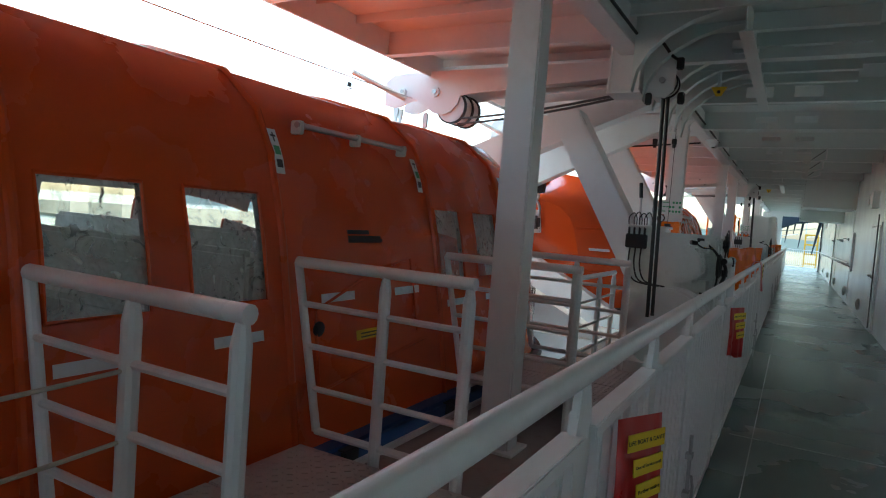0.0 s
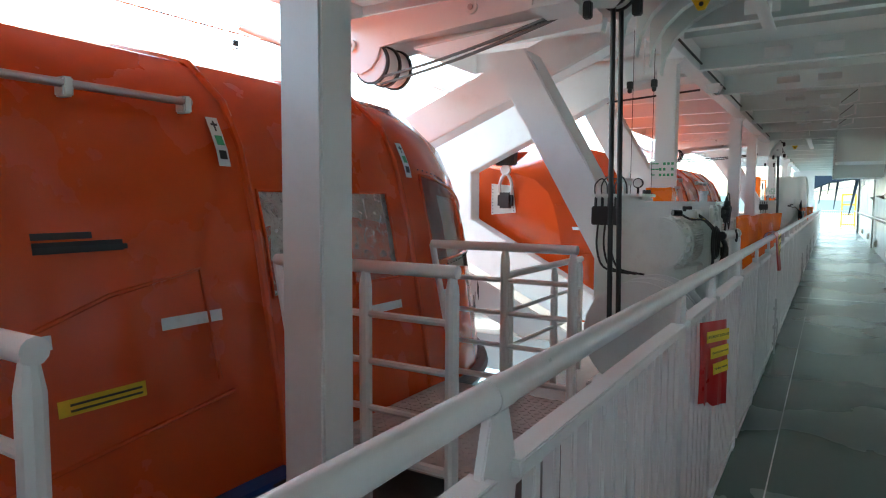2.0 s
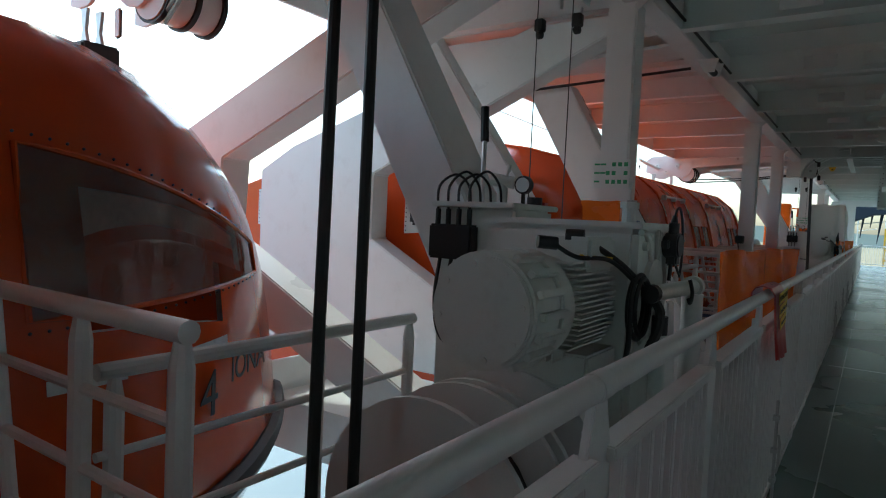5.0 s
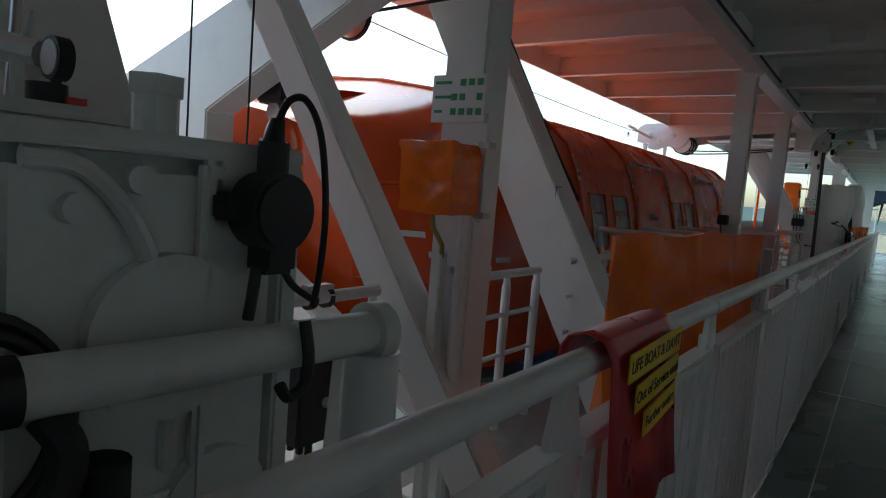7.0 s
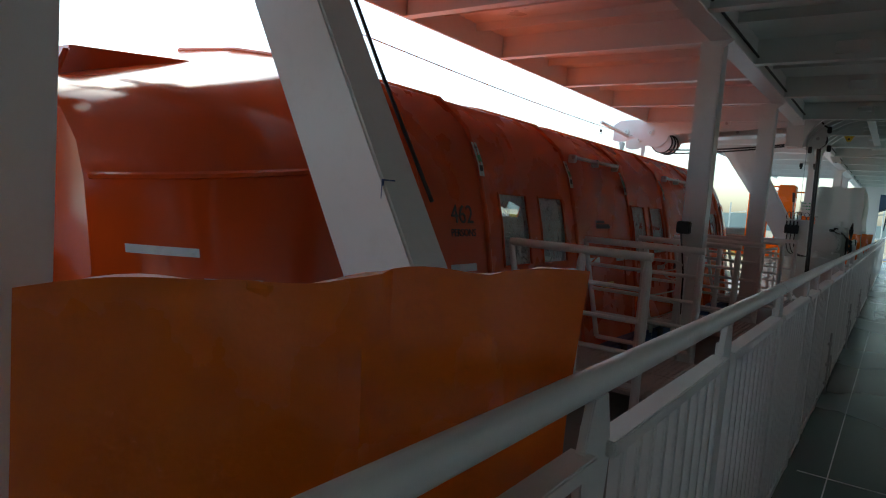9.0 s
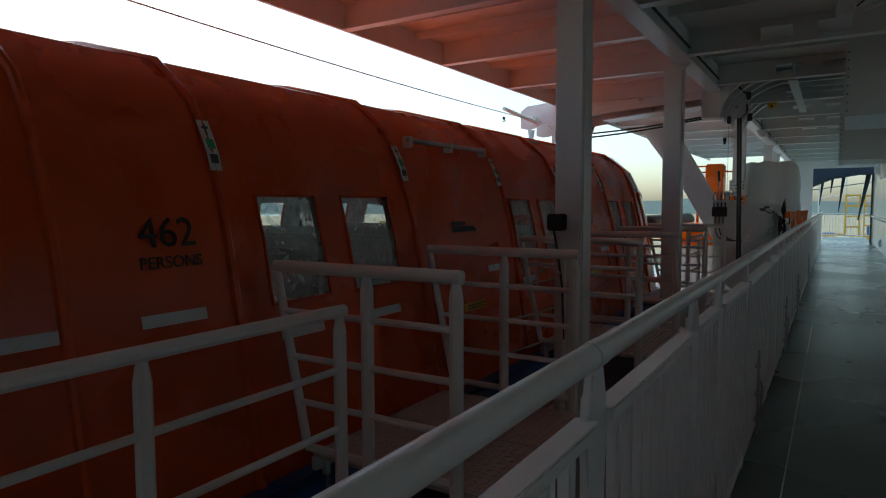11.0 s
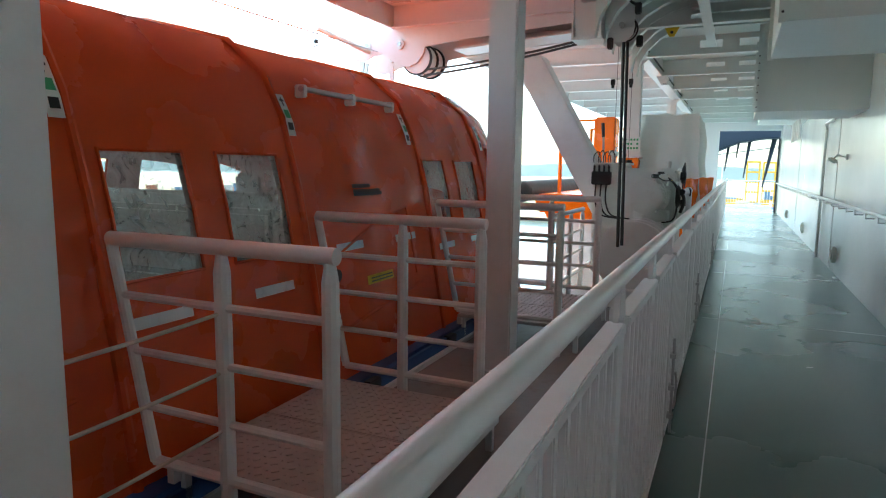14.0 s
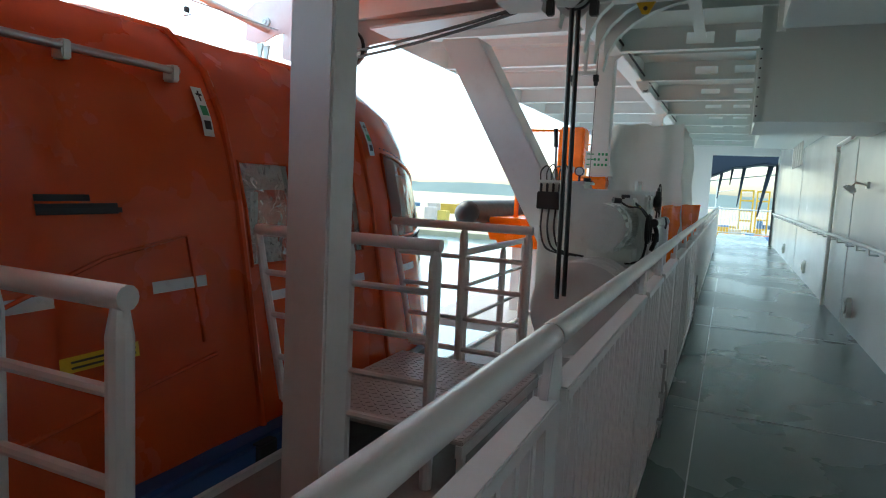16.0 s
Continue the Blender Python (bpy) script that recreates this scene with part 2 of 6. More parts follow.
def setting():
    bm = bmesh.new()
    bm_box(bm, (-0.6, Y0, -0.12), (XW, 52, 0))
    floor = whole("floor", bm, DECK, "glossy green-grey painted steel promenade deck", "deck floor", kind="structure")
    bm = bmesh.new()
    bm_box(bm, (-0.33, Y0, 0.0), (-0.322, Y1, 0.003))
    for y in (-1.4, 7.6, 16.6, 25.4, 28.9, 34.5):
        bm_box(bm, (-0.5, y, 0.0), (XW - 0.05, y + 0.012, 0.003))
    part("weld_seam", bm, WALLW, floor, "pale thin weld seams")
    bm = bmesh.new()
    bm_box(bm, (-2.5, Y0, -0.14), (-0.604, Y1, -0.02))
    deck = whole("side_deck", bm, SIDEDECK, "grey painted outboard deck strip beneath the boats", "deck", kind="structure")
    bm = bmesh.new()
    bm_box(bm, (-2.53, Y0, -0.3), (-2.5, Y1, 0.02))
    part("edge_strip", bm, WHITE, deck, "thin white deck edge bar")
    bm = bmesh.new()
    bm_box(bm, (XW, Y0, -0.1), (1.7, Y1, 4.0))
    for y in (3.0, 9.4, 16.4, 23.4, 30.4, 37.5):
        bm_box(bm, (XW - 0.006, y, 0.0), (XW + 0.01, y + 0.01, 3.6))
    whole("wall_inner", bm, WALLW, "glossy white painted steel deckhouse wall", "wall", kind="structure")
    bm = bmesh.new()
    bm_box(bm, (-1.68, Y0, 3.72), (XW, Y1, 3.8))
    for y in FRAMES:
        # deep web with two lightening holes, and its flange
        bm_box(bm, (-1.68, y, 3.64), (XW, y + 0.014, 3.72))
        bm_box(bm, (-1.68, y, 3.44), (XW, y + 0.014, 3.5))
        for x0, x1 in ((-1.68, -0.9), (-0.58, -0.34), (-0.02, XW)):
            bm_box(bm, (x0, y, 3.5), (x1, y + 0.014, 3.64))
        bm_box(bm, (-1.68, y - 0.06, 3.428), (XW, y + 0.07, 3.44))
    for i in range(45):
        y = Y0 + 0.55 + i * 1.11
        if min(abs(y - v) for v in FRAMES) > 0.3:
            bm_box(bm, (-1.68, y, 3.62), (XW, y + 0.01, 3.72))
            bm_box(bm, (-1.68, y - 0.02, 3.612), (XW, y + 0.03, 3.62))
    for yc in (9.5, 26.15):
        # curved knees beside the edge beam
        for j in range(7):
            y = yc - 1.5 + j * 0.5
            pts = []
            for k in range(7):
                a = radians(90 * k / 6)
                pts.append((-1.67 + 1.0 * (1 - math.cos(a)), 2.98 + 0.72 * math.sin(a)))
            bm_prism(bm, pts + [(-0.67, 3.72), (-1.67, 3.72)], "y", y, y + 0.012)
            for (xa, za), (xb, zb) in zip(pts, pts[1:]):
                bm_prism(bm, [(xa, za), (xb, zb), (xb + 0.01, zb - 0.012), (xa + 0.01, za - 0.012)], "y", y - 0.045, y + 0.057)
        bm_box(bm, (-0.7, yc - 1.7, 3.42), (-0.685, yc + 2.0, 3.72))
        bm_box(bm, (-0.75, yc - 1.7, 3.408), (-0.635, yc + 2.0, 3.42))
        for j in range(5):
            bm_box(bm, (-0.68, yc - 1.2 + j * 0.55, 3.56), (0.3, yc - 1.188 + j * 0.55, 3.72))
            bm_box(bm, (-0.68, yc - 1.24 + j * 0.55, 3.55), (0.3, yc - 1.148 + j * 0.55, 3.56))
    whole("ceiling", bm, CEIL, "grey-green painted steel ceiling with transverse beams", "ceiling", kind="structure")
    bm = bmesh.new()
    bm_box(bm, (-5.14, Y0, 4.04), (-1.9, Y1, 4.12))
    bm_box(bm, (-5.18, Y0, 3.72), (-5.14, Y1, 4.14))
    roof = whole("roof_overhang", bm, WHITE, "white painted underside of the deck above the boats", "deck overhang", kind="structure")
    bm = bmesh.new()
    bm_box(bm, (-5.138, 0, 3.732), (-1.902, 0.014, 4.04))
    bm_box(bm, (-5.138, -0.06, 3.72), (-1.902, 0.074, 3.732))
    deep = mesh_of("girder", bm, WHITE)
    bm = bmesh.new()
    bm_box(bm, (-5.138, 0, 3.93), (-1.902, 0.01, 4.04))
    shallow = mesh_of("stiffener", bm, WHITE)
    for y in FRAMES:
        for me, dy in ((deep, 0.0), (shallow, 0.74), (shallow, 1.48)):
            ob = new(me.name, me)
            ob.location, ob.parent = (0, y + dy, 0), roof
    bm = bmesh.new()
    bm_box(bm, (-1.9, Y0, 3.42), (-1.68, Y1, 4.12))
    whole("edge_beam", bm, WHITE, "white longitudinal steel beam over the columns", "beam", kind="structure", bevel=0.008)
    bm = bmesh.new()
    bm_rod(bm, (-1.66, Y0, 3.52), (-1.66, Y1, 3.52), 0.014, 8)
    whole("beam_cable", bm, BLACK, "black cable clipped along the edge beam", "cable")
    bm = bmesh.new()
    bm_box(bm, (-1.9, Y0 - 0.3, 3.35), (1.7, Y0, 4.0))
    bm_box(bm, (-5.18, Y0 - 0.3, 3.7), (-1.9, Y0, 4.12))
    whole("aft_lintel", bm, WALLW, "plain white steel lintel closing the deck aft", "lintel", kind="structure")
    # end frame with opening
    bm = bmesh.new()
    bm_box(bm, (-0.95, Y1, 3.2), (1.7, Y1 + 0.2, 4.0))
    bm_box(bm, (1.24, Y1, 0.0), (1.7, Y1 + 0.2, 3.2))
    bm_box(bm, (-1.9, Y1, 0.0), (-0.95, Y1 + 0.2, 4.0))
    whole("end_frame", bm, WALLW, "white steel frame round the open deck end", "bulkhead", kind="structure")
    bm = bmesh.new()
    bm_box(bm, (1.17, Y1 - 0.05, 0.0), (1.238, Y1 - 0.002, 2.9))
    whole("door_post_dark", bm, DARK, "dark upright edge of the end doorway", "door post", kind="structure")


setting()


def column(y, x=-1.89, w=0.23, d=0.2):
    bm = bmesh.new()
    bm_box(bm, (x - w / 2, y - d / 2, -0.02), (x + w / 2, y + d / 2, 3.42))
    col = whole("deck_column", bm, WHITE, "white painted square steel column on the side deck", "column", "columns along the rail", bevel=0.012)
    bm = bmesh.new()
    bm_box(bm, (x - w * 0.75, y - d * 0.75, -0.02), (x + w * 0.75, y + d * 0.75, 0.0))
    part("foot_plate", bm, WHITE, col)
    bm = bmesh.new()
    bm_prism(bm, [(x + w / 2, 3.42), (x + w / 2, 3.34), (x + w / 2 + 0.1, 3.42)], "y", y - d / 2, y - d / 2 + 0.015)
    part("bracket", bm, WHITE, col)
    return col


for k in range(-1, 3):
    for y, x in ((2.17, -1.87), (6.05, -1.935)):
        if Y0 < y + k * PERIOD < Y1:
            column(y + k * PERIOD, x)
    if Y0 < 12.44 + k * PERIOD < Y1:
        column(12.44 + k * PERIOD, -1.9, 0.24, 0.22)


# ---------------------------------------------------------------- rail
def deck_rail():
    rail = thing("deck_railing", "white painted tubular deck railing with upright bars", "railing", kind="structure")
    bm = bmesh.new()
    bm_rod(bm, (-0.57, Y0, 1.3), (-0.57, Y1, 1.3), 0.029, 18)
    part("handrail", bm, WHITE, rail, "glossy white round top rail", smooth=True)
    bm = bmesh.new()
    bm_box(bm, (-0.6, 0, 1.13), (-0.54, 0.995, 1.165))
    top = mesh_of("flat_rail", bm, WHITE, 0.004)
    bm = bmesh.new()
    bm_box(bm, (-0.59, 0, 0.06), (-0.55, 0.995, 0.1))
    low = mesh_of("foot_rail", bm, WHITE)
    bm = bmesh.new()
    bm_prism(bm, [(-0.055, 0.0), (0.055, 0.0), (0.055, 1.0), (0.075, 1.14), (0.035, 1.27), (-0.035, 1.27), (-0.075, 1.14), (-0.055, 1.0)], "x", -0.58, -0.56)
    bm_box(bm, (-0.6, -0.006, 0.0), (-0.58, 0.006, 1.2))
    post = mesh_of("post", bm, WHITE, 0.003)
    bm = bmesh.new()
    bm_box(bm, (-0.586, -0.016, 0.1), (-0.556, 0.016, 1.13))
    bar = mesh_of("bar", bm, WHITE, 0.004)
    bm = bmesh.new()
    bm_rod(bm, (-0.57, -0.035, 1.3), (-0.57, 0.035, 1.3), 0.031, 18)
    sleeve = mesh_of("sleeve", bm, WHITE, smooth=True)
    bars = bmesh.new()
    posts = [y + k * PERIOD for k in (-1, 0, 1, 2) for y in (-0.05, 0.57, 1.65, 3.28, 4.15, 5.03, 6.67, 7.46, 8.56, 9.67, 10.8, 11.93, 13.04, 14.2, 15.42)]
    posts = [y for y in posts if Y0 < y < Y1]
    for i, (y, yn) in enumerate(zip(posts, posts[1:])):
        step = yn - y
        ob = new("post", post)
        ob.location, ob.parent = (0, y, 0), rail
        for me in (top, low):
            ob = new(me.name, me)
            ob.location, ob.scale, ob.parent = (0, y + 0.045, 0), (1, (step - 0.09) / 0.995, 1), rail
        if i % 3 == 0:
            ob = new("sleeve", sleeve)
            ob.location, ob.parent = (0, y, 0), rail
        gaps = round((step - 0.11) / 0.108)
        for j in range(1, gaps):
            yy = y + 0.055 + j * (step - 0.11) / gaps
            if 3 < yy < 25:
                ob = new("bar", bar)
                ob.location, ob.parent = (0, yy, 0), rail
            else:
                bm_box(bars, (-0.586, yy - 0.016, 0.1), (-0.556, yy + 0.016, 1.13))
    tagged(part("far_bars", bars, WHITE, rail), kind="stuff")
    # gate latches with drop bolts
    for y in (5.25, 11.6, 18.9, 21.9, 24.6, 29.0):
        latch = thing("gate_latch", "steel drop bolt and chain on the railing gate", "latch", "gate latches", at=(-0.535, y, 0))
        bm = bmesh.new()
        bm_rod(bm, (0, 0, 0.02), (0, 0, 0.62), 0.009, 8)
        part("bolt", bm, STEEL, latch)
        for z in (0.12, 0.3, 0.5):
            bm = bmesh.new()
            bm_box(bm, (-0.02, -0.03, z), (0.014, 0.03, z + 0.025))
            part("keeper", bm, STEEL, latch)
        bm = bmesh.new()
        bm_tube(bm, [(0.012, 0.03, 0.4), (0.02, 0.05, 0.34), (0.016, 0.04, 0.2), (0.01, 0.02, 0.17)], 0.008, 6)
        part("chain", bm, STEEL, latch)


deck_rail()


def red_sign(y, z, drape):
    sign = thing("warning_tag", "red plastic notice with yellow lettered strips on the railing", "notice", "boat notices", at=(-0.52, y, z))
    half = 0.21 if drape else 0.09
    if drape:
        pts = [(-0.105, -0.06), (-0.1, 0.02), (-0.085, 0.045), (-0.05, 0.056), (-0.015, 0.046), (0.004, 0.015), (0.01, -0.08), (0.018, -0.2), (0.03, -0.31)]
    else:
        pts = [(0.0, 0.02), (0.008, -0.15), (0.004, -0.33)]
    bm = bmesh.new()
    n = 10
    rows = []
    for k, (x, zz) in enumerate(pts):
        f = max(0.0, -zz) / 0.31
        rows.append([bm.verts.new((x + 0.012 * f * math.sin(j * 1.3), -half + 2 * half * j / n * (1 + 0.04 * f), zz + (0.008 * math.sin(j * 2.1) - 0.03 * j / n) * f)) for j in range(n + 1)])
    for r, s in zip(rows, rows[1:]):
        for i in range(n):
            bm.faces.new((r[i], r[i + 1], s[i + 1], s[i]))
    sheet = part("sheet", bm, RED, sign, smooth=True)
    md = sheet.modifiers.new("thick", "SOLIDIFY")
    md.thickness = 0.003
    sizes = ((0.35, 0.038), (0.29, 0.036), (0.22, 0.034)) if drape else ((0.15, 0.017), (0.12, 0.013), (0.1, 0.015))
    for k, (text, (w, size)) in enumerate(zip(("LIFE BOAT & DAVIT", "Out of Service until", "Further notice"), sizes)):
        zz = 0.0 - 0.068 * k if drape else -0.04 - 0.07 * k
        high = 0.029 if drape else 0.024
        edge = half - (0.025 if drape else 0.01)
        slant = pose(0.024, edge - w / 2, zz, 2 + 2 * k, 0, 0)
        bm = bmesh.new()
        bm_box(bm, (-0.0015, -w / 2, -high), (0.0015, w / 2, high), slant)
        strip = part("strip", bm, YELLOW, sign, "yellow lettered strip")
        words("lettering", text, size, BLACK, strip, slant @ pose(0.002, 0, 0, 90, 0, 90), 0.0005)
    if not drape:
        sign.location.x += 0.03
        sign.rotation_euler.z = radians(-27)
    return sign


red_sign(3.58, 1.12, False)
red_sign(6.95, 1.11, False)
red_sign(11.08, 1.3, True)


# ---------------------------------------------------------------- guard frames and platforms
def gate(y, xin=-2.79, xout=-1.58):
    g = thing("platform_gate", "white painted tubular guard frame beside the boat", "guard rail", "guard frames by the boats")
    z0, z1 = 0.3, 1.3
    lean = 0.22
    bm = bmesh.new()
    bm_rod(bm, (xin, y, z1), (xout, y, z1), 0.034, 12)
    part("top_rail", bm, WHITE, g, smooth=True)
    bm = bmesh.new()
    bm_rod(bm, (xin, y, z1), (xin + lean, y, z0), 0.026, 10)
    part("leaning_post", bm, WHITE, g, smooth=True)
    for x in (xin + 0.65, xout - 0.03):
        bm = bmesh.new()
        bm_rod(bm, (x, y, -0.02), (x, y, z1 - 0.1), 0.035, 10)
        bm_rod(bm, (x, y, z1 - 0.1), (x, y, z1), 0.035, 10, 0.018)
        part("post", bm, WHITE, g, smooth=True)
    for k in range(4):
        z = z0 + (z1 - z0) * k / 4
        x = xin + lean * (z1 - z) / (z1 - z0)
        bm = bmesh.new()
        bm_rod(bm, (x, y, z), (xout - 0.03, y, z), 0.019 if k else 0.024, 8)
        part("cross_rail", bm, WHITE, g, smooth=True)
    return g


def platform(y0, y1):
    pl = thing("boarding_platform", "white painted chequered boarding platform on the side deck", "platform", "boarding platforms")
    half = (y1 - y0) / 2
    for k in range(2):
        a = y0 + k * half
        bm = bmesh.new()
        bm_box(bm, (-2.62, a + 0.006, 0.2), (-1.45, a + half - 0.006, 0.23))
        plate = part("tread_plate", bm, GRATE, pl, "pale raised-pattern tread plate", bevel=0.006)
        lug = bmesh.new()
        nx, ny = 22, max(3, int(half / 0.055))
        for i in range(nx):
            for j in range(ny):
                x, y = -2.57 + i * 0.052, a + 0.04 + j * (half - 0.08) / (ny - 1)
                m = pose(x, y, 0.231, 0, 0, 45 if (i + j) % 2 else -45)
                bm_box(lug, (-0.017, -0.005, 0), (0.017, 0.005, 0.004), m)
        tagged(part("tread_pattern", lug, GRATE, plate), kind="stuff")
    for x in (-2.6, -1.5):
        for y in (y0 + 0.05, y1 - 0.09):
            bm = bmesh.new()
            bm_box(bm, (x, y, -0.02), (x + 0.04, y + 0.04, 0.2))
            part("leg", bm, WHITE, pl)
    for x in (-2.62, -1.49):
        bm = bmesh.new()
        bm_box(bm, (x, y0, 0.13), (x + 0.04, y1, 0.2))
        part("side_skirt", bm, WHITE, pl)


def guard_rope(y0, y1, z0, z1):
    bm = bmesh.new()
    bm_tube(bm, hang((-2.14, y0, z0), (-2.14, y1, z1), 0.03, 8), 0.008, 6)
    whole("guard_rope", bm, ROPE, "pale rope tied between guard frames", "rope", "guard ropes", smooth=True)


for b in (-PERIOD, 0, PERIOD):
    for y in (-0.08, 1.5, 3.2, 4.75, 6.63, 8.3):
        if -2 < y + b < 27:
            gate(y + b)
    for y0, y1 in ((0.0, 1.45), (3.3, 4.68), (6.74, 8.24)):
        if -2 < y0 + b < 27:
            platform(y0 + b, y1 + b)
    for y0, y1 in ((1.5, 3.2),):
        if -2 < y0 + b < 27:
            for z in (1.05, 0.8, 0.55):
                guard_rope(y0 + b, y1 + b, z, z - 0.02)


# rails at the boats' ends
def end_rail(y0, y1, x, posts, top):
    g = thing("end_railing", "white painted tubular railing at the boat's end", "guard rail", "end railings")
    for k, z in enumerate((top, top - 0.28, top - 0.56, top - 0.84)):
        bm = bmesh.new()
        r = 0.03 if k == 0 else 0.017
        bm_rod(bm, (x, y0, z), (x, y1, z), r, 10)
        part("rail", bm, WHITE, g, smooth=True)
    for y in posts:
        bm = bmesh.new()
        bm_rod(bm, (x, y, -0.02), (x, y, top - 0.1), 0.032, 10)
        bm_rod(bm, (x, y, top - 0.1), (x, y, top), 0.032, 10, 0.015)
        part("post", bm, WHITE, g, smooth=True)


for b in (0, PERIOD):
    end_rail(8.36 + b, 10.05 + b, -2.16, (8.42 + b, 9.35 + b, 10.02 + b), 1.08)
    end_rail(10.85 + b, 12.1 + b, -2.16, (12.07 + b,), 1.08)
    end_rail(12.7 + b, 13.94 + b, -2.2, (13.48 + b, 13.92 + b), 1.07)
end_rail(14.2, 16.33, -2.09, (14.35, 15.3, 16.3), 1.14)
# rail clamps with black pads
for y in (11.72, 12.88):
    cl = thing("rail_clamp", "dark pipe clamp on the end railing", "clamp", "rail clamps", at=(-2.18, y, 1.075))
    for dy in (-0.05, 0.05):
        bm = bmesh.new()
        bm_rod(bm, (0, dy - 0.015, 0), (0, dy + 0.015, 0), 0.05, 14)
        part("ring", bm, DARK, cl, smooth=True)
    bm = bmesh.new()
    bm_box(bm, (-0.03, -0.08, 0.03), (0.03, 0.08, 0.06))
    part("bar", bm, STEEL, cl, bevel=0.006)


# ---------------------------------------------------------------- lifeboats
CX = -6.1
SIDE = [(0.0, -0.95), (2.2, -0.9), (3.0, -0.55), (3.34, -0.12), (3.4, 0.1), (3.29, 0.8), (3.245, 1.07), (3.18, 1.44), (3.11, 1.7), (3.04, 1.95), (2.9, 2.22), (2.59, 2.48), (1.84, 2.67), (0.9, 2.82), (0.0, 2.88)]
WINDOWS = ((-0.05, 0.44), (0.69, 1.22), (3.3, 3.8), (4.04, 4.57), (6.66, 7.13), (7.41, 7.93))

OUTER = ((-1.2, -0.5), (-0.2, 0.4), (1.5, 2.1), (2.3, 2.9), (4.85, 5.4), (5.6, 6.2), (7.0, 7.45), (7.6, 8.1))


def side_x(z):
    pts = SIDE[4:]
    for (a, za), (b, zb) in zip(pts, pts[1:]):
        if za <= z <= zb:
            return CX + a + (b - a) * (z - za) / (zb - za)
    return CX + 3.4


def boat_station(y):
    w, top = 1.0, 1.0
    if y < -1.2:
        k = min(1, (-1.2 - y) / 1.9)
        w, top = 1 - 0.26 * max(0.0, (-2.0 - y) / 1.1) ** 2.6, 1 - 0.2 * k ** 0.9
    if y > 8.4:
        k = min(1, (y - 8.4) / 2.7)
        w, top = 1 - 0.52 * k ** 2.0, 1 - 0.6 * k ** 2.3
    return w, top


def side_patch(y0, y1, z0, z1, off, n=3, m=2):
    """A thin patch that follows the boat's side."""
    bm = bmesh.new()
    v = []
    for i in range(n + 1):
        z = z0 + (z1 - z0) * i / n
        row = []
        for j in range(m + 1):
            y = y0 + (y1 - y0) * j / m
            w, top = boat_station(y)
            row.append(bm.verts.new((CX + (side_x(0.1 + (z - 0.1) / top) - CX) * w + off, y, z)))
        v.append(row)
    for r, s in zip(v, v[1:]):
        for i in range(m):
            bm.faces.new((r[i], r[i + 1], s[i + 1], s[i]))
    return bm


def side_pose(y, z, off):
    a = math.degrees(math.atan2(side_x(z - 0.05) - side_x(z + 0.05), 0.1))
    return Matrix.Translation((side_x(z) + off, y, z)) @ pose(0, 0, 0, 0, -a, 0) @ pose(0, 0, 0, 90, 0, 90)


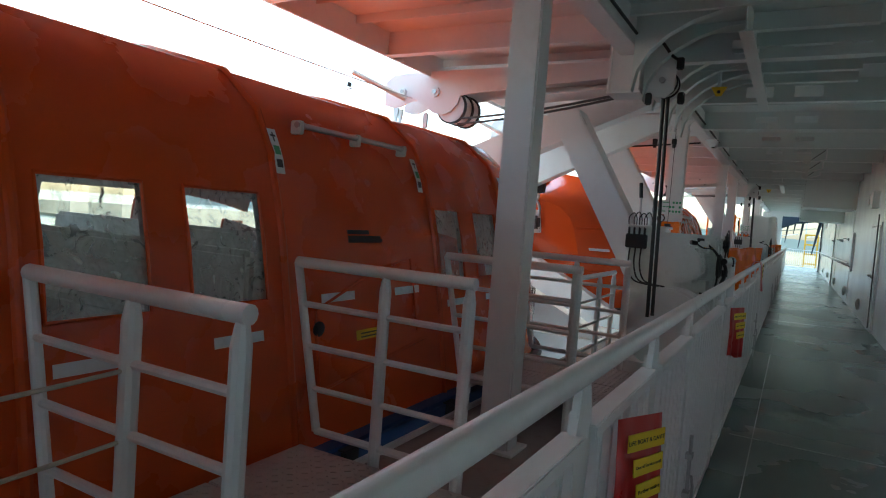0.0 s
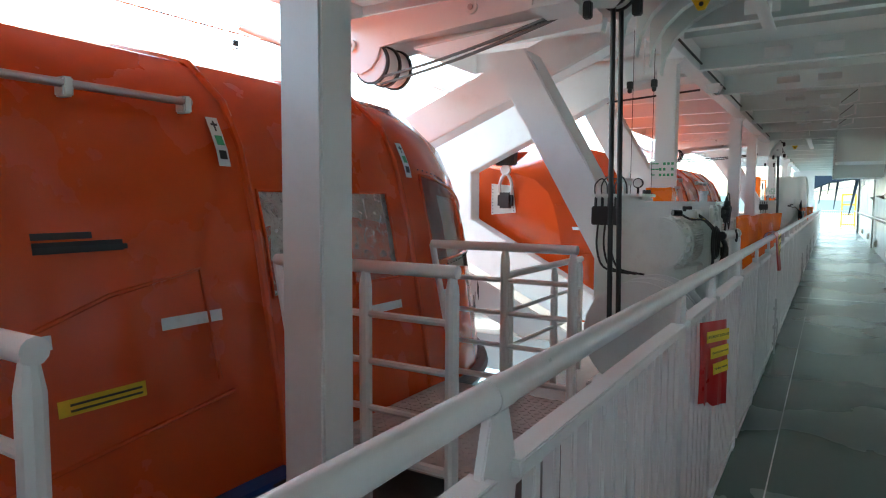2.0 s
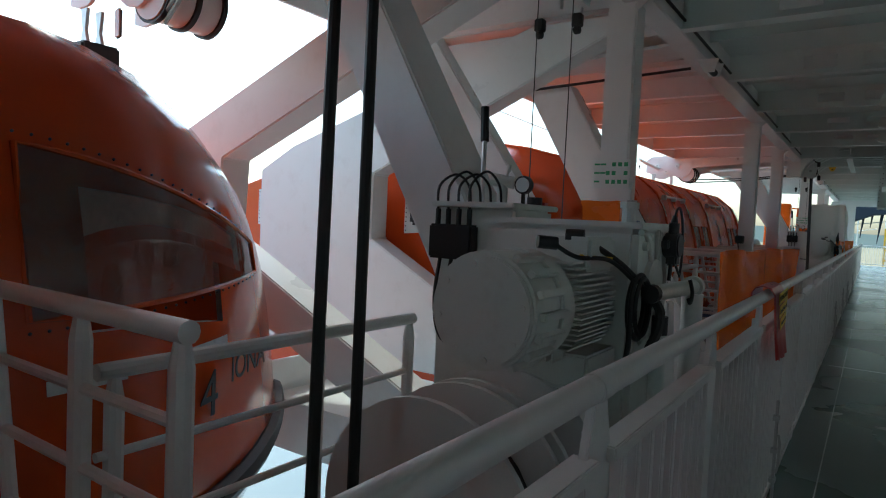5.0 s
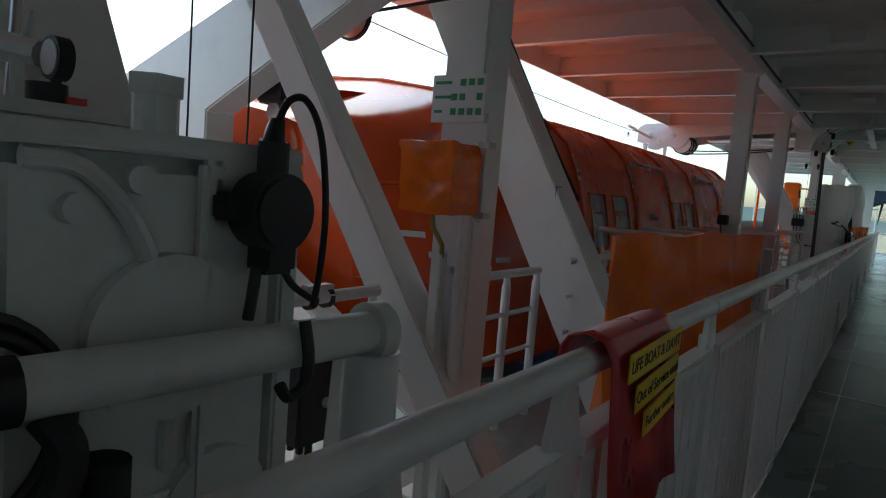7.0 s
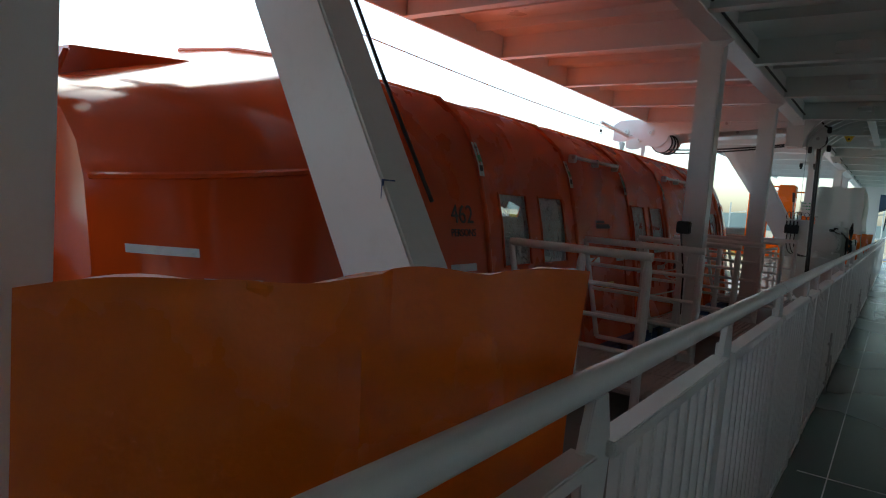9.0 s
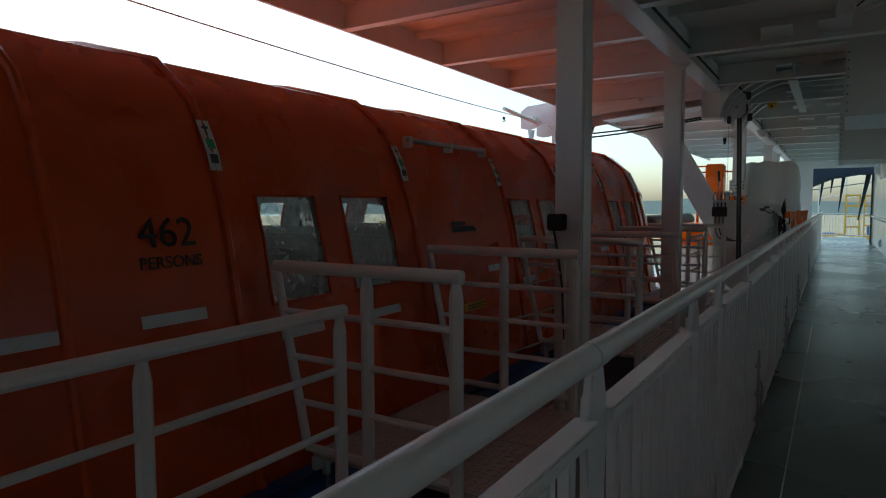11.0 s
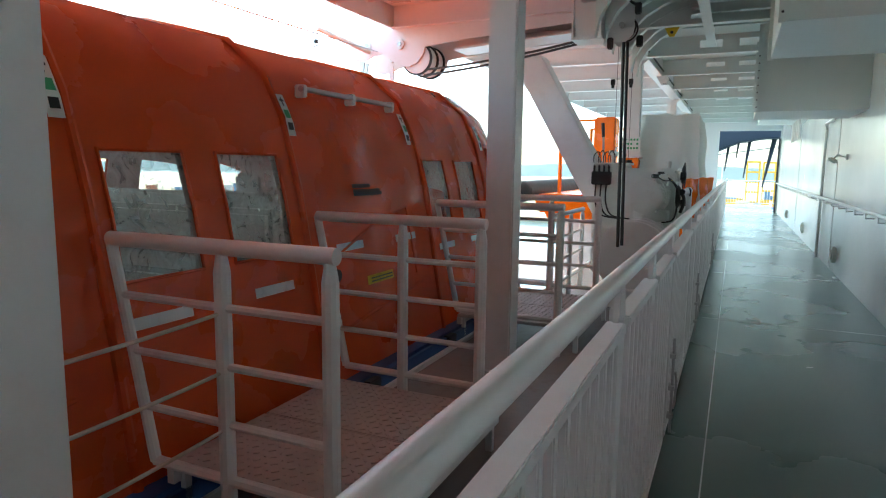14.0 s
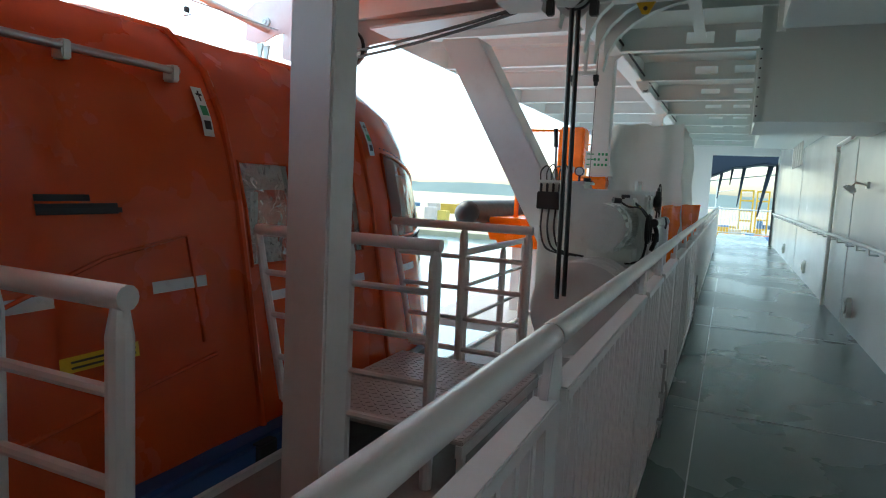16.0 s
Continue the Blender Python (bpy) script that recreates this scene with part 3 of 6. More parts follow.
def lifeboat(base, number, seed):
    rnd = random.Random(seed)
    boat = thing("lifeboat", "large orange enclosed lifeboat hanging in its davits", "lifeboat", "lifeboats along the deck", at=(0, base, 0))

    def skin(ys, holes=(), sag=0.0, inset=0.0, outer=()):
        bm = bmesh.new()
        rows = []
        for y in ys:
            w, top = boat_station(y)
            ring = []
            for hx, z in SIDE[4:]:
                d = sag * (rnd.random() - 0.5)
                ring.append((CX + max(hx * w - inset, 0) + d, y, 0.1 + (z - 0.1) * top - (inset if z > 2.2 else 0)))
            ring += [(2 * CX - x, y_, z) for x, y_, z in ring[::-1][1:]]
            rows.append([bm.verts.new(p) for p in ring])
        for (ya, r), (yb, s) in zip(zip(ys, rows), zip(ys[1:], rows[1:])):
            for i in range(len(r) - 1):
                za, zb = sorted((r[i].co.z, r[i + 1].co.z))
                far = outer if r[i].co.x < CX else ()
                if any(a - 0.01 < ya and yb < b + 0.01 for a, b in (*holes, *far)) and za > 1.02 and zb < 1.75:
                    continue
                bm.faces.new((r[i], r[i + 1], s[i + 1], s[i]))
        return bm, rows

    bm, rows = skin([-3.1, -3.08, -3.04, -2.98, -2.9, -2.8, -2.7, -2.6, -2.45, -2.3, -2.0, -1.7, -1.4, -1.2])
    bm.faces.new(rows[0])
    part("stern_shell", bm, GRP, boat, "glossy orange hard shell", smooth=True)
    ys = sorted({-1.2, 8.15, *[round(-1.01 + 0.33 * i, 2) for i in range(28)], *[e for w in (*WINDOWS, *OUTER) for e in w]})
    bm, rows = skin(ys, WINDOWS, 0.012, 0.0, OUTER)
    part("canopy", bm, ORANGE, boat, "orange fabric canopy with stitched seams", smooth=True)
    bm, rows = skin(ys, WINDOWS, 0.0, 0.05, OUTER)
    part("liner", bm, LINER, boat, "grey inner lining", smooth=True)
    for y0 in (-1.8, 0.2, 2.2, 4.2, 6.2):
        bm = bmesh.new()
        bm_box(bm, (CX - 2.9, y0, 0.1), (CX + 2.9, y0 + 1.3, 0.95))
        bm_box(bm, (CX - 2.9, y0 + 0.55, 0.95), (CX + 2.9, y0 + 0.7, 1.32))
        part("bench", bm, LINER, boat, "grey inside bench row", bevel=0.04)
    bm, rows = skin([8.15, 8.4, 8.7, 9.0, 9.3, 9.6, 9.9, 10.2, 10.45, 10.7, 10.9, 11.05], ((8.7, 9.9),), 0.0, 0.0, ((8.7, 9.3), (9.6, 10.2)))
    bm.faces.new(rows[-1])
    part("bow_shell", bm, GRP, boat, "glossy orange wheelhouse shell", smooth=True)
    bm, rows = skin([8.15, 8.4, 8.7, 9.0, 9.3, 9.6, 9.9, 10.2, 10.45, 10.7, 10.9], ((8.7, 9.9),), 0.0, 0.05, ((8.7, 9.3), (9.6, 10.2)))
    part("bow_liner", bm, LINER, boat, "pale wheelhouse lining", smooth=True)
    for x in (CX - 1.2, CX + 0.9):
        bm = bmesh.new()
        bm_box(bm, (x, 8.9, 0.1), (x + 0.5, 9.3, 0.95))
        bm_box(bm, (x, 8.8, 0.95), (x + 0.5, 8.9, 1.5))
        part("helm_seat", bm, LINER, boat, "pale helm seat", bevel=0.05)
    bm = bmesh.new()
    rows = []
    for i in range(39):
        y = -3.1 + 0.3724 * i
        w, _ = boat_station(y)
        ring = [(CX + hx * w, y, z) for hx, z in SIDE[:5]]
        ring = [(2 * CX - x, y_, z) for x, y_, z in ring[::-1]] + ring[1:]
        rows.append([bm.verts.new(p) for p in ring])
    for r, s in zip(rows, rows[1:]):
        for i in range(len(r) - 1):
            bm.faces.new((r[i], r[i + 1], s[i + 1], s[i]))
    bm.faces.new(rows[0])
    bm.faces.new(rows[-1])
    part("hull", bm, GRP, boat, smooth=True)
    # gunwale fender: blue amidships, black round the ends
    bm = bmesh.new()
    bm_box(bm, (-2.82, -2.0, -0.1), (-2.56, 8.4, 0.12))
    part("fender", bm, BLUE, boat, "dark blue fender strip along the gunwale", bevel=0.03)
    for ya, yb in ((-3.1, -2.0), (8.4, 11.05)):
        bm = bmesh.new()
        pts = []
        for i in range(13):
            y = ya + (yb - ya) * i / 12
            pts.append((CX + 3.42 * boat_station(y)[0], y, 0.08))
        bm_tube(bm, pts, 0.07, 8)
        part("end_fender", bm, BLACK, boat, "black rubber rubbing strake", smooth=True)
    for i in range(8):
        y = -1.9 + i * 1.38
        bm = bmesh.new()
        bm_box(bm, (-2.6, y, -0.16), (-2.53, y + 0.16, 0.1))
        part("fender_block", bm, DARK, boat, "dark fender support", bevel=0.01)
    for y in (-1.2, -0.3, 1.5, 3.2, 4.73, 6.6, 8.15):
        bm = bmesh.new()
        pts = [(CX + hx + 0.004, y, z) for hx, z in SIDE[4:]]
        bm_tube(bm, pts, 0.026, 8)
        part("seam", bm, ORANGE, boat, "raised stitched canopy seam", smooth=True)
    for y0, y1 in WINDOWS:
        bm = side_patch(y0 + 0.005, y1 - 0.005, 1.07, 1.7, -0.004, 5, 4)
        for v in bm.verts:
            v.co.x += (rnd.random() - 0.5) * 0.008
        win = part("window", bm, VINYL, boat, "crinkled clear vinyl window", smooth=True)
        bm = bmesh.new()
        e = 0.006
        bm_tube(bm, [(side_x(1.07) + e, y0, 1.07), (side_x(1.4) + e, y0, 1.4), (side_x(1.7) + e, y0, 1.7), (side_x(1.7) + e, y1, 1.7), (side_x(1.4) + e, y1, 1.4), (side_x(1.07) + e, y1, 1.07), (side_x(1.07) + e, y0, 1.07)], 0.012, 6)
        part("hem", bm, ORANGE, win)
        win2 = bmesh.new()
        bm_box(win2, (2 * CX - side_x(1.4) - 0.01, y0, 1.07), (2 * CX - side_x(1.4), y1, 1.7))
        part("far_window", win2, FARVINYL, boat)
    # wheelhouse window
    def cab_z(y, k):
        u = (y - 8.45) / 1.75
        low, high = 1.14 + 0.06 * u, 1.86 - 0.46 * u ** 1.4
        return low + (high - low) * k

    def cab_point(y, k, off):
        w, top = boat_station(y)
        z = cab_z(y, k)
        return (CX + (side_x(min(0.1 + (z - 0.1) / top, 2.8)) - CX) * w + off, y, z)

    bm = bmesh.new()
    v = [[bm.verts.new(cab_point(8.45 + 1.75 * j / 12, i / 5, 0.012)) for j in range(13)] for i in range(6)]
    for r, s in zip(v, v[1:]):
        for i in range(12):
            bm.faces.new((r[i], r[i + 1], s[i + 1], s[i]))
    cab = part("wheelhouse_window", bm, PANE, boat, "tinted wheelhouse window with riveted rim", smooth=True)
    bm = bmesh.new()
    ring = [cab_point(8.45 + 1.75 * j / 12, 0, 0.014) for j in range(13)] + [cab_point(8.45 + 1.75 * j / 12, 1, 0.014) for j in range(12, -1, -1)]
    bm_tube(bm, ring + ring[:1], 0.014, 6)
    part("rim", bm, GRP, cab, smooth=True)
    bm = bmesh.new()
    for j in range(25):
        for k in (-0.06, 1.06):
            bmesh.ops.create_icosphere(bm, subdivisions=1, radius=0.008, matrix=Matrix.Translation(cab_point(8.45 + 1.75 * j / 24, k, 0.014)))
    tagged(part("rivets", bm, DARK, cab), kind="stuff")
    # steel grab bars over the doors
    for y0, y1 in ((1.65, 2.98), (4.98, 6.3)):
        x, z = side_x(2.14) + 0.07, 2.17
        bm = bmesh.new()
        bm_rod(bm, (x, y0, z), (x, y1, z), 0.021, 12)
        bar = part("grab_bar", bm, STEEL, boat, "galvanised grab bar over the door", smooth=True)
        for y in (y0 + 0.03, (y0 + y1) / 2, y1 - 0.03):
            bm = bmesh.new()
            bm_box(bm, (x - 0.06, y - 0.025, z - 0.06), (x + 0.024, y + 0.025, z + 0.03))
            part("bracket", bm, PLATE, bar, bevel=0.008)
        # door outline folds
        bm = bmesh.new()
        for a, c in (((y0, 0.45), (y0, 1.0)), ((y0, 0.45), (y1, 0.62))):
            pts = [(side_x(a[1] + (c[1] - a[1]) * i / 6) + 0.004, a[0] + (c[0] - a[0]) * i / 6, a[1] + (c[1] - a[1]) * i / 6) for i in range(7)]
            bm_tube(bm, pts, 0.012, 6)
        pts = [(side_x(1.0) + 0.004, y0 + 0.1, 1.0), (side_x(1.2) + 0.004, y0 + 0.7, 1.2), (side_x(1.28) + 0.004, y1 - 0.12, 1.28), (side_x(0.7) + 0.004, y1 - 0.08, 0.7)]
        bm_tube(bm, pts, 0.012, 6)
        part("door_fold", bm, ORANGE, boat, "raised fold of the canopy door", smooth=True)
        bm = side_patch(y0 + 0.42, y0 + 0.82, 0.72, 0.79, 0.008, 1, 2)
        lab = part("warning_label", bm, YELLOW, boat, "yellow caution label")
        for k in range(2):
            part("text_bar", side_patch(y0 + 0.47, y0 + 0.8, 0.735 + 0.025 * k, 0.745 + 0.025 * k, 0.011, 1, 2), BLACK, lab)
        bm = side_patch(y0 + 0.4, y0 + 0.8, 1.405, 1.455, 0.008, 1, 2)
        mark = part("maker_mark", bm, BLACK, boat, "black flash-shaped maker's mark")
        part("mark_bar", side_patch(y0 + 0.4, y0 + 0.66, 1.465, 1.495, 0.008, 1, 2), BLACK, mark)
        part("mark_stroke", side_patch(y0 + 0.4, y0 + 0.82, 1.41, 1.435, 0.009, 1, 2), DARK, mark)
        # latch
        bm = bmesh.new()
        bm_rod(bm, (side_x(0.85) + 0.005, y0 + 0.02, 0.85), (side_x(0.85) + 0.02, y0 + 0.02, 0.85), 0.05, 12)
        part("latch", bm, DARK, boat, "dark oval door latch")
    for y in (-0.3, 1.49, 3.13, 4.77, 6.45, 8.27):
        st = part("direction_sticker", side_patch(y - 0.04, y + 0.04, 1.83, 2.11, 0.03, 3, 1), PLATE, boat, "white boarding sticker with arrow")
        part("arrow", side_patch(y - 0.006, y + 0.006, 2.03, 2.09, 0.034, 1, 1), BLACK, st)
        part("arrow_head", side_patch(y - 0.022, y + 0.022, 2.062, 2.075, 0.034, 1, 1), BLACK, st)
        part("circle", side_patch(y - 0.025, y + 0.025, 1.95, 2.005, 0.034, 1, 1), GREEN, st)
        part("square", side_patch(y - 0.025, y + 0.025, 1.87, 1.92, 0.034, 1, 1), BLACK, st)
    for y, z in ((-1.41, 1.09), (-0.68, 1.09), (0.16, 0.89), (0.98, 0.89), (1.91, 1.05), (2.78, 1.05), (3.5, 0.87), (4.34, 0.87), (5.23, 1.04), (6.1, 1.03), (6.93, 0.87), (7.73, 0.87), (8.68, 0.87), (9.45, 0.87)):
        part("reflective_strip", side_patch(y - 0.18, y + 0.18, z - 0.03, z + 0.03, 0.008, 1, 3), REFLECT, boat, "silver retro-reflective strip")
    words("capacity_number", "462", 0.21, BLACK, boat, side_pose(-0.66, 1.5, 0.012))
    words("capacity_word", "PERSONS", 0.085, BLACK, boat, side_pose(-0.66, 1.36, 0.012))
    if number:
        m = side_pose(9.32, 0.66, 0.0)
        w = boat_station(9.35)[0]
        m = Matrix.Translation((CX + (side_x(0.66) - CX) * w + 0.05, 9.3, 0.62)) @ pose(0, 0, 0, 90, 0, 90 + 24)
        words("boat_number", number, 0.36, BLACK, boat, m)
        w = boat_station(9.75)[0]
        m = Matrix.Translation((CX + (side_x(0.74) - CX) * w + 0.06, 9.78, 0.72)) @ pose(0, 0, 0, 90, 0, 90 + 30)
        words("ship_name", "IONA", 0.21, BLACK, boat, m)
    # stern face: window panels in a riveted frame
    for x0, x1 in ((CX + 1.15, CX + 1.6), (CX - 1.6, CX - 1.15)):
        bm = bmesh.new()
        bm_prism(bm, [(x0, 1.42), (x1, 1.46), (x1 - 0.06, 1.9), (x0, 1.94)], "y", -3.125, -3.105)
        win = part("stern_window", bm, PLATE, boat, "pale stern window panel with a riveted rim", bevel=0.006)
        bm = bmesh.new()
        for i in range(9):
            for x, z in ((x0 + 0.03, 1.46 + 0.055 * i), (x1 - 0.03 - 0.007 * i, 1.49 + 0.046 * i)):
                bm_rod(bm, (x, -3.132, z), (x, -3.125, z), 0.008, 6)
        tagged(part("rivets", bm, DARK, win), kind="stuff")
    # roof hatch at the stern and lifting hooks
    bm = bmesh.new()
    bm_prism(bm, [(-2.9, 2.2), (-2.8, 2.47), (-1.15, 2.62), (-1.05, 2.5)], "x", CX - 1.3, CX + 1.3)
    part("roof_hatch", bm, GRP, boat, "low orange hatch on the stern roof", bevel=0.03)
    for y, z in ((-3.0, 1.22), (-2.75, 1.06), (-2.5, 0.96), (-2.2, 1.03)):
        part("reflective_strip", side_patch(y, y + 0.24, z - 0.024, z + 0.024, 0.01, 1, 2), REFLECT, boat, "silver retro-reflective strip")
    bm = bmesh.new()
    pts = []
    for i in range(15):
        y = -3.09 + 0.9 * i / 14
        w, top = boat_station(y)
        pts.append((CX + (side_x(0.1 + (0.82 - 0.1) / top) - CX) * w + 0.004, y, 0.82))
    bm_tube(bm, pts, 0.016, 6)
    part("moulding", bm, GRP, boat, "raised moulding line round the stern", smooth=True)
    bm = bmesh.new()
    pts = []
    for i in range(12):
        y = -3.08 + 0.9 * i / 11
        w, top = boat_station(y)
        z = 1.6 + 0.12 * i / 11
        pts.append((CX + (side_x(min(0.1 + (z - 0.1) / top, 2.8)) - CX) * w + 0.006, y, z))
    bm_tube(bm, pts, 0.022, 6)
    part("shoulder_ledge", bm, GRP, boat, "raised ledge along the stern shoulder", smooth=True)
    for y in (10.1,):
        hx = CX + 0.35
        bm = bmesh.new()
        bm_box(bm, (hx - 0.16, y - 0.16, 2.2), (hx + 0.18, y + 0.16, 2.96))
        hook = part("hook_block", bm, BLACK, boat, "black hook housing", bevel=0.02)
        bm = bmesh.new()
        for dy in (-0.07, 0.05):
            bm_prism(bm, [(hx - 0.05, 2.96), (hx + 0.07, 2.96), (hx + 0.03, 3.08), (hx + 0.06, 3.26), (hx - 0.04, 3.26), (hx - 0.01, 3.08)], "y", y + dy, y + dy + 0.03)
        part("link", bm, STEEL, hook)
    return boat


lifeboat(0, "14", 3)
lifeboat(PERIOD, "", 5)
# ---------------------------------------------------------------- davits
def beam_part(name, outline, y0, y1, parent, label="", material=None, bevel=0.014):
    bm = bmesh.new()
    bm_prism(bm, outline, "y", y0, y1)
    return part(name, bm, material or WHITE, parent, label, bevel=bevel)


ARM = 0.25           # the arm stands this far aft of its leg


def davit(y, way, cranked=True, foot=-1.11, w=0.46, deep=0.42):
    """A davit with its inclined leg, cranked frame, overhead arm and sheave. way: +1 when the boat lies aft of it, -1 when it lies ahead."""
    d = thing("davit", "white painted steel lifeboat davit with inclined leg", "davit", "lifeboat davits")
    a, b = y, y + deep

    def x(z):
        return foot - 0.575 * z
    beam_part("leg", [(x(0) - w, -0.02), (x(0), -0.02), (x(3.4), 3.4), (x(3.4) - w, 3.4)], a, b, d, "broad inclined box-section leg")
    # cranked outboard frame
    c0, c1 = (y + 0.81, y + 1.15) if way > 0 else (y - 1.26, y - 0.96)
    if cranked:
        outline = [(-2.4, 0.0), (-3.3, 0.0), (-6.4, 1.35), (-6.4, 2.45), (-3.2, 3.7), (-2.0, 3.7), (-5.55, 2.24), (-5.6, 1.5)]
        if way < 0:
            outline = [(-2.4, 0.0), (-7.2, 0.0), (-7.2, 2.3), (-6.6, 2.6), (-3.2, 3.7), (-2.0, 3.7), (-5.2, 2.24), (-5.2, 1.47)]
        beam_part("cranked_frame", outline, c0, c1, d, "cranked box-section frame")
    # arm with cheek plates
    y -= ARM
    n0 = len(d.children)
    for yy in (y - 0.13, y + 0.44):
        cheek = [(-5.95, 3.3), (-5.95, 3.66), (-5.8, 3.76), (-5.4, 3.79), (-1.9, 3.81), (-1.9, 3.62), (-4.3, 3.46), (-4.62, 3.42), (-4.66, 3.3), (-4.76, 3.19), (-4.9, 3.14), (-5.06, 3.17), (-5.22, 3.27), (-5.36, 3.36), (-5.5, 3.34), (-5.65, 3.27), (-5.8, 3.26)]
        arm = beam_part("arm_cheek", cheek, yy, yy + 0.03, d, "shaped arm cheek plate", bevel=0.004)
        for px, pz, r in ((-5.04, 3.48, 0.075), (-5.62, 3.5, 0.06), (-3.4, 3.68, 0.07)):
            bm = bmesh.new()
            bm_rod(bm, (px, yy - 0.035, pz), (px, yy + 0.065, pz), r, 18)
            pin = part("pin", bm, PLATE, arm, "round pin head", smooth=True)
            bm_ = bmesh.new()
            bm_rod(bm_, (px, yy - 0.05, pz), (px, yy - 0.035, pz), r * 0.45, 10)
            part("pin_cap", bm_, STEEL, arm, smooth=True)
    beam_part("arm_top", [(-5.7, 3.7), (-5.7, 3.73), (-1.95, 3.79), (-1.95, 3.76)], y - 0.1, y + 0.44, d)
    beam_part("arm_floor", [(-4.3, 3.47), (-4.3, 3.5), (-1.95, 3.65), (-1.95, 3.62)], y - 0.1, y + 0.44, d)
    bm = bmesh.new()
    bm_rod(bm, (-4.9, y - 0.1, 3.38), (-4.9, y + 0.44, 3.38), 0.22, 28)
    drum = part("sheave", bm, WHITE, d, "white rope sheave", smooth=True)
    for yy in (y - 0.09, y + 0.15, y + 0.38):
        bm = bmesh.new()
        bm_rod(bm, (-4.9, yy, 3.38), (-4.9, yy + 0.04, 3.38), 0.245, 28)
        part("groove", bm, BLACK, drum, "black worn rope groove", smooth=True)
    bm = bmesh.new()
    bm_rod(bm, (-6.0, y - 1.1, 3.72), (-5.7, y - 0.15, 3.52), 0.04, 12)
    part("arm_rod", bm, GREYW, d, "short grey rod at the arm's end", smooth=True)
    bm = bmesh.new()
    bm_box(bm, (-5.36, y - 0.13, 3.06), (-5.27, y - 0.1, 3.3))
    part("lug", bm, WHITE, d, bevel=0.02)
    for ob in d.children[n0:]:
        ob.location += Vector((0.12, 0, -0.12))
    y += ARM
    bm = bmesh.new()
    bm_box(bm, (x(1.62) + 0.0, y - 0.002, 1.6), (x(1.62) + 0.004, y + 0.1, 1.7))
    part("label_plate", bm, BLUE, d, "small dark blue label plate")
    bm = bmesh.new()
    bm_tube(bm, [(x(3.2) + 0.01, y + 0.4, 3.2), (x(2.4) + 0.02, y + 0.41, 2.35), (x(1.6) + 0.012, y + 0.41, 1.6)], 0.012, 6)
    part("leg_cable", bm, BLACK, d, "thin black cable along the leg")
    return d


def brace(y):
    def x(z):
        return -1.28 - 0.71 * z
    br = thing("davit_brace", "slender white inclined brace between the davits", "brace", "davit braces")
    beam_part("strut", [(x(0) - 0.28, -0.02), (x(0), -0.02), (x(3.4), 3.4), (x(3.4) - 0.28, 3.4)], y, y + 0.2, br, bevel=0.012)
    bm = bmesh.new()
    bm_box(bm, (x(0) - 0.3, y - 0.06, -0.02), (x(0) + 0.06, y + 0.26, 0.005))
    part("foot_plate", bm, WHITE, br)


for b in (-PERIOD, 0, PERIOD):
    davit(10.4 + b, 1, b < 1, foot=-1.12)
    brace(12.18 + b)
    if b < 1:
        davit(14.31 + b, -1, foot=-1.37, w=0.55, deep=0.3)
        bm = bmesh.new()
        bm_tube(bm, hang((-5.25, 13.9 + b, 3.5), (-5.45, 10.05 + b + PERIOD, 3.4), 0.1, 16), 0.008, 5)
        whole("stay_wire", bm, STEEL, "thin steel wire strung between davit arms", "wire", "stay wires")


def rope_block(y):
    bl = thing("lead_block", "white steel lead block with black sheaves under the edge beam", "rope block", "lead blocks")
    bm = bmesh.new()
    bm_box(bm, (-2.0, y - 0.12, 3.05), (-1.68, y + 0.2, 3.7))
    part("housing", bm, WHITE, bl, bevel=0.012)
    for xx in (-2.0, -1.7):
        bm = bmesh.new()
        bm_box(bm, (xx, y - 0.15, 3.05), (xx + 0.02, y - 0.12, 3.66))
        part("side_lip", bm, WHITE, bl)
    bm = bmesh.new()
    bm_box(bm, (-2.0, y - 0.16, 3.03), (-1.66, y + 0.2, 3.05))
    part("bottom_plate", bm, WHITE, bl)
    outline = [(-1.68, 3.42), (-1.42, 3.42), (-1.37, 3.34), (-1.38, 3.1), (-1.46, 3.02), (-1.6, 3.04), (-1.68, 3.12)]
    for yy in (y + 0.1, y + 0.4):
        bm = bmesh.new()
        bm_prism(bm, outline, "y", yy, yy + 0.02)
        part("cheek", bm, WHITE, bl, bevel=0.004)
    for yy in (y + 0.18, y + 0.32):
        bm = bmesh.new()
        bm_rod(bm, (-1.5, yy, 3.2), (-1.5, yy + 0.04, 3.2), 0.125, 24)
        sheave = part("sheave", bm, GREYW, bl, "grey rope sheave", smooth=True)
        bm = bmesh.new()
        bm_rod(bm, (-1.5, yy + 0.008, 3.2), (-1.5, yy + 0.032, 3.2), 0.14, 24)
        part("groove", bm, BLACK, sheave, "black greased groove", smooth=True)
    bm = bmesh.new()
    bm_rod(bm, (-1.5, y + 0.06, 3.2), (-1.5, y + 0.46, 3.2), 0.03, 14)
    part("axle", bm, STEEL, bl, smooth=True)
    for lo, hi in (((-1.37, y + 0.06, 3.3), (-1.3, y + 0.12, 3.42)), ((-1.36, y + 0.2, 2.98), (-1.29, y + 0.26, 3.1)), ((-1.62, y - 0.1, 2.92), (-1.56, y - 0.04, 3.04))):
        bm = bmesh.new()
        bm_box(bm, lo, hi)
        part("switch", bm, BLACK, bl, "small black limit switch", bevel=0.01)
    bm = bmesh.new()
    bm_tube(bm, curve([(-1.66, y - 0.1, 3.6), (-1.52, y - 0.06, 3.56), (-1.42, y + 0.02, 3.44), (-1.36, y + 0.08, 3.4)]), 0.016, 8)
    part("cable", bm, BLACK, bl, "black bent cable", smooth=True)


